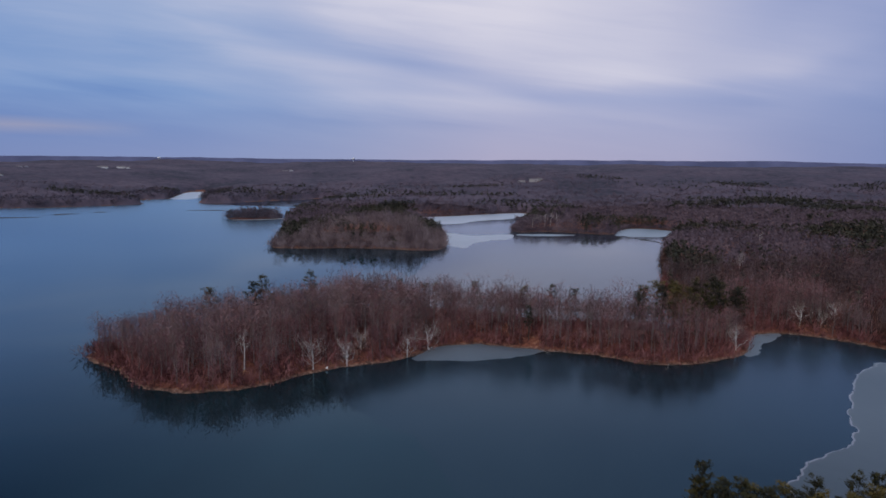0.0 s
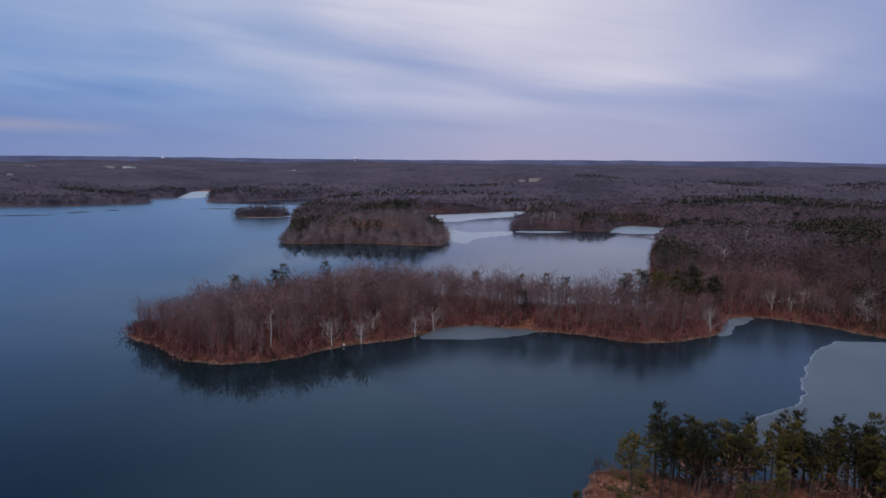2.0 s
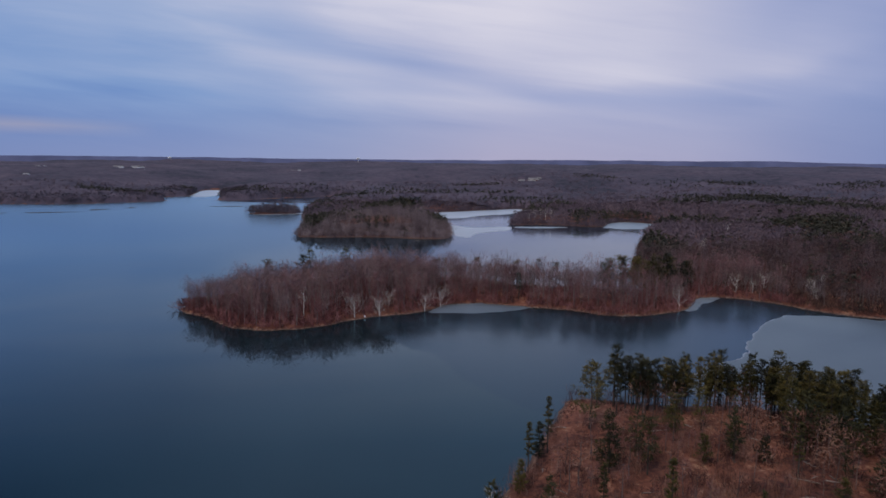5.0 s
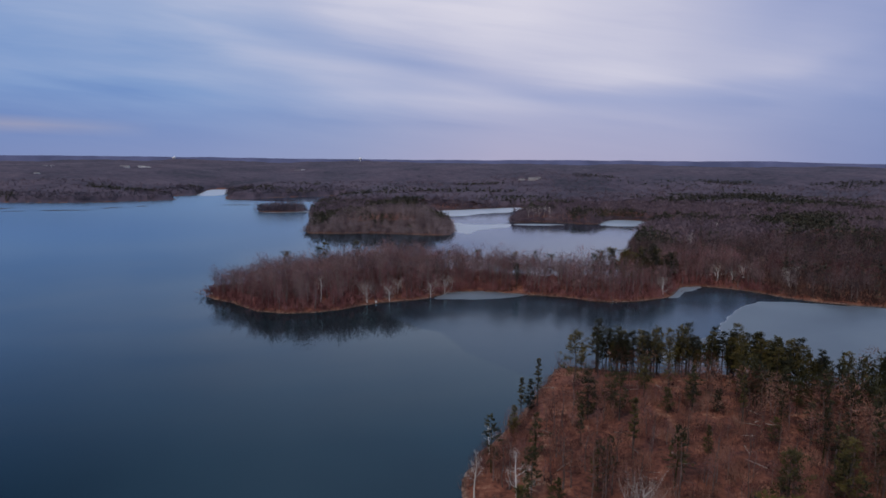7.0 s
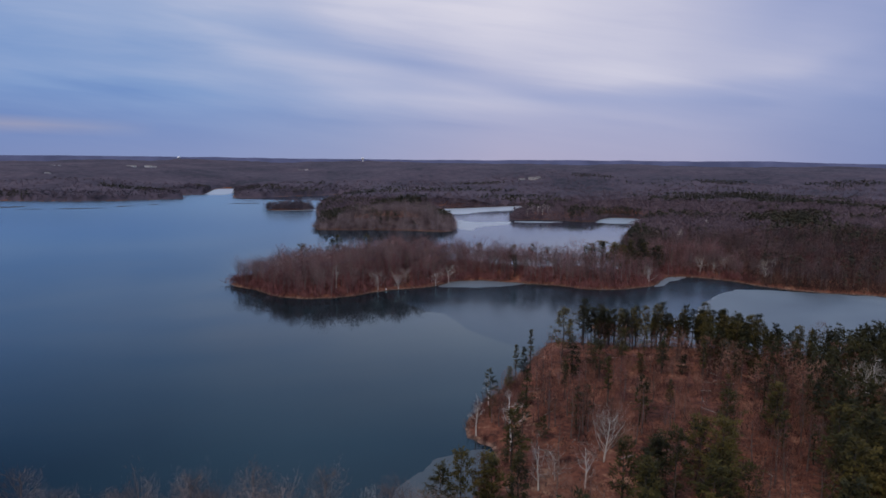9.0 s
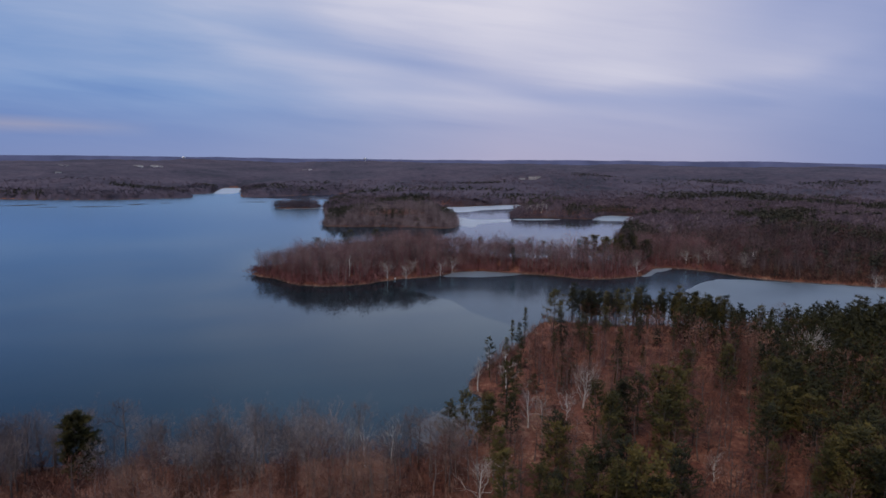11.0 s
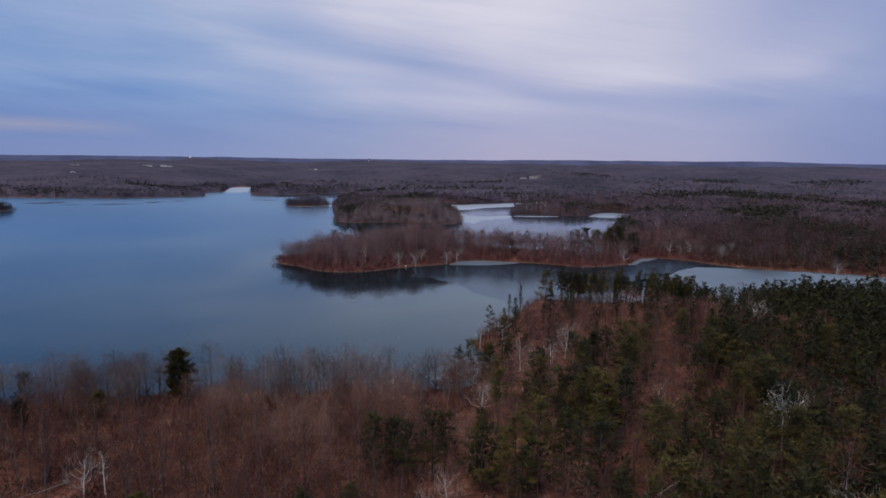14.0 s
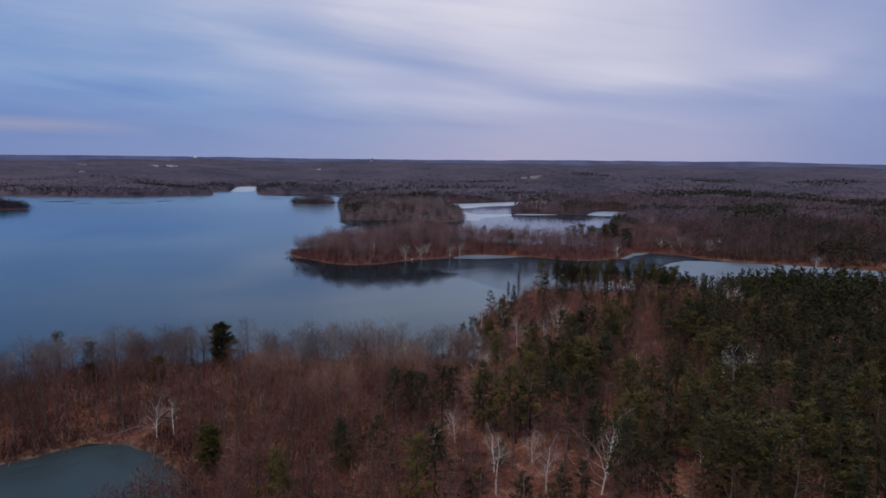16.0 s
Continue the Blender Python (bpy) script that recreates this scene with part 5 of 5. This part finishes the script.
def make_backdrop():
    """Blue ridges at the limit of sight, as plain distance behind the last woods; self-lit, with the haze put into
    their colour.
    """
    mat = bpy.data.materials.new("glowing_haze_blue")
    mat.use_nodes = True
    node, link = nodes_of(mat.node_tree)
    geo = node("ShaderNodeNewGeometry")
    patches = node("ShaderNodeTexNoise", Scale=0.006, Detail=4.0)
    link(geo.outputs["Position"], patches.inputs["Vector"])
    # haze blues, given off by the ridges themselves
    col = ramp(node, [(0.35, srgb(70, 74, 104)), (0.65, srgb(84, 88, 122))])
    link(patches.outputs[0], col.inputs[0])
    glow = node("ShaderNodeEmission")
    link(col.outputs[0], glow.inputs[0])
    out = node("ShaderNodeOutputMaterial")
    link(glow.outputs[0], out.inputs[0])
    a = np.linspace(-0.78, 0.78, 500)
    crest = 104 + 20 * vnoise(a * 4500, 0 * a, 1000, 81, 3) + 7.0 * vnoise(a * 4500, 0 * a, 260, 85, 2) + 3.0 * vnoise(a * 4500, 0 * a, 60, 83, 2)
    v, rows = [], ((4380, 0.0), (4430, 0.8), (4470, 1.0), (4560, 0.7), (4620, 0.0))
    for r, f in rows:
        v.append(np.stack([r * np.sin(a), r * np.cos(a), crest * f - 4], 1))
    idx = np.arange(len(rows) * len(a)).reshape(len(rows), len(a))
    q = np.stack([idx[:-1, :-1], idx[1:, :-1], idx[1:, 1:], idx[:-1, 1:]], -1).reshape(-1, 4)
    tagged(new("backdrop", mesh_of("backdrop", np.concatenate(v), q, mat, True)), "wooded ridges along the horizon in self-lit haze blue", "hills", kind="structure")


def make_rear_woods():
    x, y, rng = spots(-520, 620, -620, 160, 18.0, 14)
    d, z = land(x, y)
    ok = (d > 4) & ~in_view(x, y) & (rng.random(len(x)) < 0.8)
    x, y, z = take(ok, x, y, z)
    dark = vnoise(x, y, 120, 51, 2) > 0.58
    woods("rear_woods", BARE_FAR, M_TWIG, *take(~dark, x, y, z), rng, "leafless woods behind the near land", 0.7, 1.1)
    woods("rear_pines", PINE_FAR, M_FARNEEDLE, *take(dark, x, y, z), rng, "dark pines behind the near land", 0.7, 1.1)


make_near_woods()
make_rear_woods()
make_spit_woods()
make_mid_woods()
make_far_woods()
make_backdrop()

# ---- sycamores ----
def make_sycamores():
    models = [tree_model("sycamore_tree", p, M_PALE, M_PALETWIG, "bare white-barked sycamore with crooked spreading limbs", "tree", "pale sycamores") for p in PALE]
    t = np.array(SYCAMORES)
    x, y = t[:, 0] * S, t[:, 1] * S
    d, z = land(x, y)
    plant(models, x, y, z, np.random.default_rng(12), scale=t[:, 2], kind=t[:, 3])


make_sycamores()


# ---- fallen trees, logs ----
def fallen_models():
    models = []
    for k, (h, s) in enumerate(((11, 3.2), (9, 2.6), (13, 3.8))):
        wood, crown = bare_tree_arrays(160 + k, h, s, 6, 60, 0.09, 0.35, 5, 0.06, 0.4)
        lay = Matrix.Rotation(radians(84), 4, "X").to_3x3()
        turn = np.array(lay)
        root = tagged(new("fallen_tree"), "weathered grey-brown fallen tree with broken limbs on the bank", "fallen tree", "fallen trees on the shores")
        child("trunk", mesh_of("trunk", wood[0] @ turn.T + (0, 0, 0.35), wood[1], M_LOG), root)
        child("crown", mesh_of("crown", crown[0] @ turn.T + (0, 0, 0.35), crown[1], M_LOG), root)
        models.append(root)
    return models


# x, y in plan units, heading in degrees, size
NORTH_FALLEN = [(-161, 275, -95, 1.1), (-163, 279, -118, 0.7), (41, 289, 20, 0.78), (46, 287, 70, 0.58), (79, 275, 10, 0.87), (84, 273, 55, 0.78), (94, 270, -20, 0.87), (100, 270, 35, 0.78), (108, 273, 60, 0.69), (-9, 289, -30, 0.58),
                (-26, 273, -10, 0.69), (-38, 267, 50, 0.58), (-106, 231, 20, 0.58), (-85, 233, -20, 0.48), (158, 323, 30, 0.69), (174, 324, -20, 0.78), (186, 318, 50, 0.78), (196, 309, 20, 0.87), (236, 272, 10, 0.78), (-40, 606, 100, 1.09),
                (-48, 612, 60, 1.01), (-183, 640, 120, 0.8), (-128, 632, 190, 0.7)]
NEAR_FALLEN = [(-110, -104, -34, 1.6), (-104, -110, -58, 0.8), (-98, -114, -66, 0.7), (-91, -120, -72, 0.9), (-36, -28, 80, 0.7), (-17, -25, 100, 0.6), (-1, 34, 140, 0.6), (4, 58, 110, 0.7), (18, 82, 120, 0.6), (10, 66, 80, 0.7)]


def make_fallen():
    models, rng = fallen_models(), np.random.default_rng(31)
    for k, (x, y, turn, size) in enumerate(NORTH_FALLEN + NEAR_FALLEN):
        z = max(float(land(np.array([x * S]), np.array([y * S]))[1][0]), 0.0)
        m = Matrix.LocRotScale((x * S, y * S, z), Euler((0, 0, radians(turn))), (size, size, size))
        j = k % len(models)
        if models[j].get("used"):
            copy_thing(models[j], m)
        else:
            models[j].matrix_basis = m
            models[j]["used"] = 1


def make_logs():
    """Bare logs lying about the cleared headland."""
    rng = np.random.default_rng(33)
    meshes = []
    for k in range(4):
        n = 3 + 1.5 * k
        pts = [(0, 0, 0), (n * 0.4, rng.normal() * 0.2, 0.05), (n, rng.normal() * 0.35, 0.0)]
        pieces = [tube(pts, [0.24, 0.2, 0.1], 6), tube([(n * 0.6, 0, 0.1), (n * 0.72, 0.9, 0.7)], [0.09, 0.03], 4), tube([(n * 0.45, 0, 0.1), (n * 0.6, -0.8, 0.5)], [0.08, 0.03], 4)]
        meshes.append(mesh_of("log", *join(pieces), M_LOG))
    x, y = np.array([rng.random(52) * 115 - 2, rng.random(52) * 125 - 8]) * S
    x2, y2 = np.array([rng.random(30) * 130 - 150, rng.random(30) * 70 - 110]) * S
    x, y = np.concatenate([x, x2]), np.concatenate([y, y2])
    d, z = land(x, y)
    for k in np.nonzero(d > 3)[0]:
        ob = tagged(new("log", meshes[k % 4]), "pale weathered log lying on the leaf litter", "log", "logs on the ground")
        ob.matrix_basis = Matrix.LocRotScale((x[k], y[k], z[k] + 0.1), Euler((0, 0, rng.random() * 6.28)), (1, 1, 1))


make_fallen()
make_logs()


# ---- small built things ----
def box(bm, size, centre, turn=0.0):
    made = bmesh.ops.create_cube(bm, size=1.0, matrix=Matrix.LocRotScale(centre, Euler((0, 0, turn)), size))
    return made["verts"]


def ground_at(x, y):
    return float(land(np.array([float(x)]), np.array([float(y)]))[1][0])


def make_marker(x, y):
    root = tagged(new("shore_marker"), "small white marker board on a wooden post at the shore", "marker", "white markers on the shore")
    root.location = (x, y, max(ground_at(x, y), 0.05))
    bm = bmesh.new()
    box(bm, (0.14, 0.14, 1.5), (0, 0, 0.65))
    part("post", bm, M_LOG, root)
    bm = bmesh.new()
    bmesh.ops.bevel(bm, geom=box(bm, (1.15, 0.16, 1.05), (0, -0.16, 1.15)) and bm.edges[:], offset=0.03, segments=2, affect="EDGES")
    part("board", bm, M_WHITE, root, "white painted board")


make_marker(-160.5 * S, 272.0 * S)
make_marker(-53.6 * S, 257.6 * S)


def make_tower(x, y, top):
    """A water tower: a fluted stem and a flattened round tank."""
    root = tagged(new("water_tower"), "white water tower with a round tank on a stem", "water tower", "water towers on the skyline")
    base = ground_at(x, y)
    root.location = (x, y, base)
    h = top - base
    v, f = tube([(0, 0, -1), (0, 0, h * 0.3), (0, 0, h - 9)], [4.0, 2.6, 3.6], 12)
    child("stem", mesh_of("stem", v, f, M_WHITE, True), root)
    bm = bmesh.new()
    bmesh.ops.create_uvsphere(bm, u_segments=20, v_segments=12, radius=11.0, matrix=Matrix.LocRotScale((0, 0, h - 6.6), None, (1, 1, 0.6)))
    part("tank", bm, M_WHITE, root, "flattened white tank")


make_tower(-640, 4126, 123)
make_tower(-1742, 3805, 119)


def make_house(x, y, length, width, high, turn, wall, label, name="house"):
    root = tagged(new(name), label, "house" if name == "house" else "building", "far houses")
    root.matrix_basis = pose(x, y, ground_at(x, y) - 0.4, 0, 0, turn)
    bm = bmesh.new()
    box(bm, (length, width, high), (0, 0, high / 2))
    walls = part("wall", bm, wall, root)
    bm = bmesh.new()
    e, r = 0.6, high + width * 0.32
    pts = [(-length / 2 - e, -width / 2 - e, high), (length / 2 + e, -width / 2 - e, high), (length / 2 + e, width / 2 + e, high), (-length / 2 - e, width / 2 + e, high), (-length / 2 - e, 0, r), (length / 2 + e, 0, r)]
    v = [bm.verts.new(p) for p in pts]
    for face in ((0, 1, 5, 4), (2, 3, 4, 5), (0, 4, 3), (1, 2, 5), (3, 2, 1, 0)):
        bm.faces.new([v[k] for k in face])
    part("roof", bm, M_ROOF, root, "grey pitched roof")
    n = max(2, int(length / 5))
    bm = bmesh.new()
    box(bm, (1.4, 0.12, 1.5), (0, 0, 0))
    glass = bpy.data.meshes.new("window")
    bm.to_mesh(glass)
    bm.free()
    glass.materials.append(M_MUD)
    for k in range(n):
        w = child("window", glass, walls)
        w.location = (-length / 2 + (k + 0.5) * length / n, -width / 2 - 0.05, high * 0.55)


for hx, hy, hl, hw, hh, ht in ((-1500, 2740, 40, 16, 6, 12), (-1430, 2755, 30, 14, 5, 8), (-1395, 2740, 20, 12, 5, 20)):
    make_house(hx, hy, hl, hw, hh, ht, M_WHITE, "long low white building on a cleared hill", "long_building")
for hx, hy, hl, hw, hh, ht in ((-1912, 2815, 20, 11, 6, 10), (-1895, 2840, 14, 9, 6, -15), (-1345, 1890, 16, 9, 6, 5), (-770, 2940, 22, 10, 6, 8), (-745, 2955, 14, 9, 6, -12), (1175, 2690, 16, 9, 6, 12), (640, 3090, 18, 10, 6, -5)):
    make_house(hx, hy, hl, hw, hh, ht, M_WHITE, "small white house with a grey roof on a far hill")
for hx, hy, hl, hw, hh, ht in ((195, 1840, 18, 10, 6, 10), (228, 1848, 22, 11, 6, -8), (250, 1868, 14, 9, 6, 25), (1320, 2930, 18, 10, 7, 15), (1350, 2945, 16, 10, 7, -10), (1378, 2960, 20, 10, 7, 5)):
    make_house(hx, hy, hl, hw, hh, ht, M_CONCRETE, "small pale house with a grey roof among the woods")


def make_earth():
    """A bare orange field on a far hill."""
    n = 40
    a = np.arange(n) * 2 * np.pi / n
    rings = [np.stack([-1290 + 78 * f * np.cos(a) * (1 + 0.15 * np.sin(3 * a)), 2990 + 60 * f * np.sin(a)], 1) for f in (0.02, 0.35, 0.7, 1.0)]
    p = np.concatenate(rings)
    z = land(p[:, 0], p[:, 1])[1] + 0.4
    f = [(k * n + j, k * n + (j + 1) % n, (k + 1) * n + (j + 1) % n, (k + 1) * n + j) for k in range(3) for j in range(n)]
    tagged(new("bare_field", mesh_of("bare_field", np.c_[p, z], f, M_EARTH, True)), "bare orange-brown field on a far hill", "ground", kind="structure")


make_earth()


def make_bridge():
    root = tagged(new("road_bridge"), "low pale concrete road bridge over the far inlet", "bridge")
    root.matrix_basis = pose(-415, 1990, 0, 0, 0, -35)
    bm = bmesh.new()
    box(bm, (110, 9, 1.4), (0, 0, 7.2))
    part("deck", bm, M_CONCRETE, root)
    for side in (-4.2, 4.2):
        bm = bmesh.new()
        box(bm, (110, 0.35, 1.0), (0, side, 8.4))
        part("parapet", bm, M_WHITE, root)
    for k in range(5):
        bm = bmesh.new()
        box(bm, (1.6, 7.5, 10.5), (-44 + 22 * k, 0, 1.3))
        part("pier", bm, M_CONCRETE, root)


make_bridge()


def make_ice_edge_line():
    """A line of dark pieces across the far bay's corner, added for the shadow along the ice edge."""
    root = tagged(new("float_line"), "line of dark pieces for the shadowed ice edge across the bay's corner", "float line")
    root.location = (233, 886, 0.1)
    v, f = tube([(0, 0, 0), (2.2, 0, 0.05), (4.6, 0, 0)], [0.5, 0.6, 0.45], 6)
    me = mesh_of("float", v, f, M_MUD)
    for k in range(13):
        w = child("float", me, root)
        w.matrix_basis = pose(32 * k / 12.5, -76 * k / 12.5, 0, 0, 0, -67 + 6 * math.sin(k * 2.1))


make_ice_edge_line()


def make_bars():
    """Low dark mud bars with reeds off the far west shore."""
    for k, (x, y, l, w, a) in enumerate(((-926, 1100, 95, 24, 42), (-766, 1080, 105, 13, 18), (-714, 1158, 52, 15, 58), (-677, 1215, 26, 14, 20), (-495, 1281, 85, 11, 10), (-845, 1052, 50, 8, 25))):
        n = 28
        t = np.arange(n) * 2 * np.pi / n
        wob = 1 + 0.25 * np.sin(3 * t + k) + 0.12 * np.sin(7 * t + 2 * k)
        c, s = math.cos(radians(a)), math.sin(radians(a))
        v = [(0, 0, 0.5)]
        for f, z in ((0.6, 0.4), (1.0, -0.3)):
            px, py = l / 2 * f * wob * np.cos(t), w * 0.8 * f * wob * np.sin(t)
            v += list(np.stack([px * c - py * s, px * s + py * c, np.full(n, z)], 1))
        fs = [(0, 1 + j, 1 + (j + 1) % n) for j in range(n)]
        for j in range(n):
            p, q = 1 + j, 1 + (j + 1) % n
            fs += [(p, p + n, q + n), (p, q + n, q)]
        ob = tagged(new("mud_bar", mesh_of("mud_bar", v, fs, M_MUD)), "low dark mud bar just above the water", "mud bar", "mud bars off the west shore")
        ob.location = (x, y, 0)


make_bars()
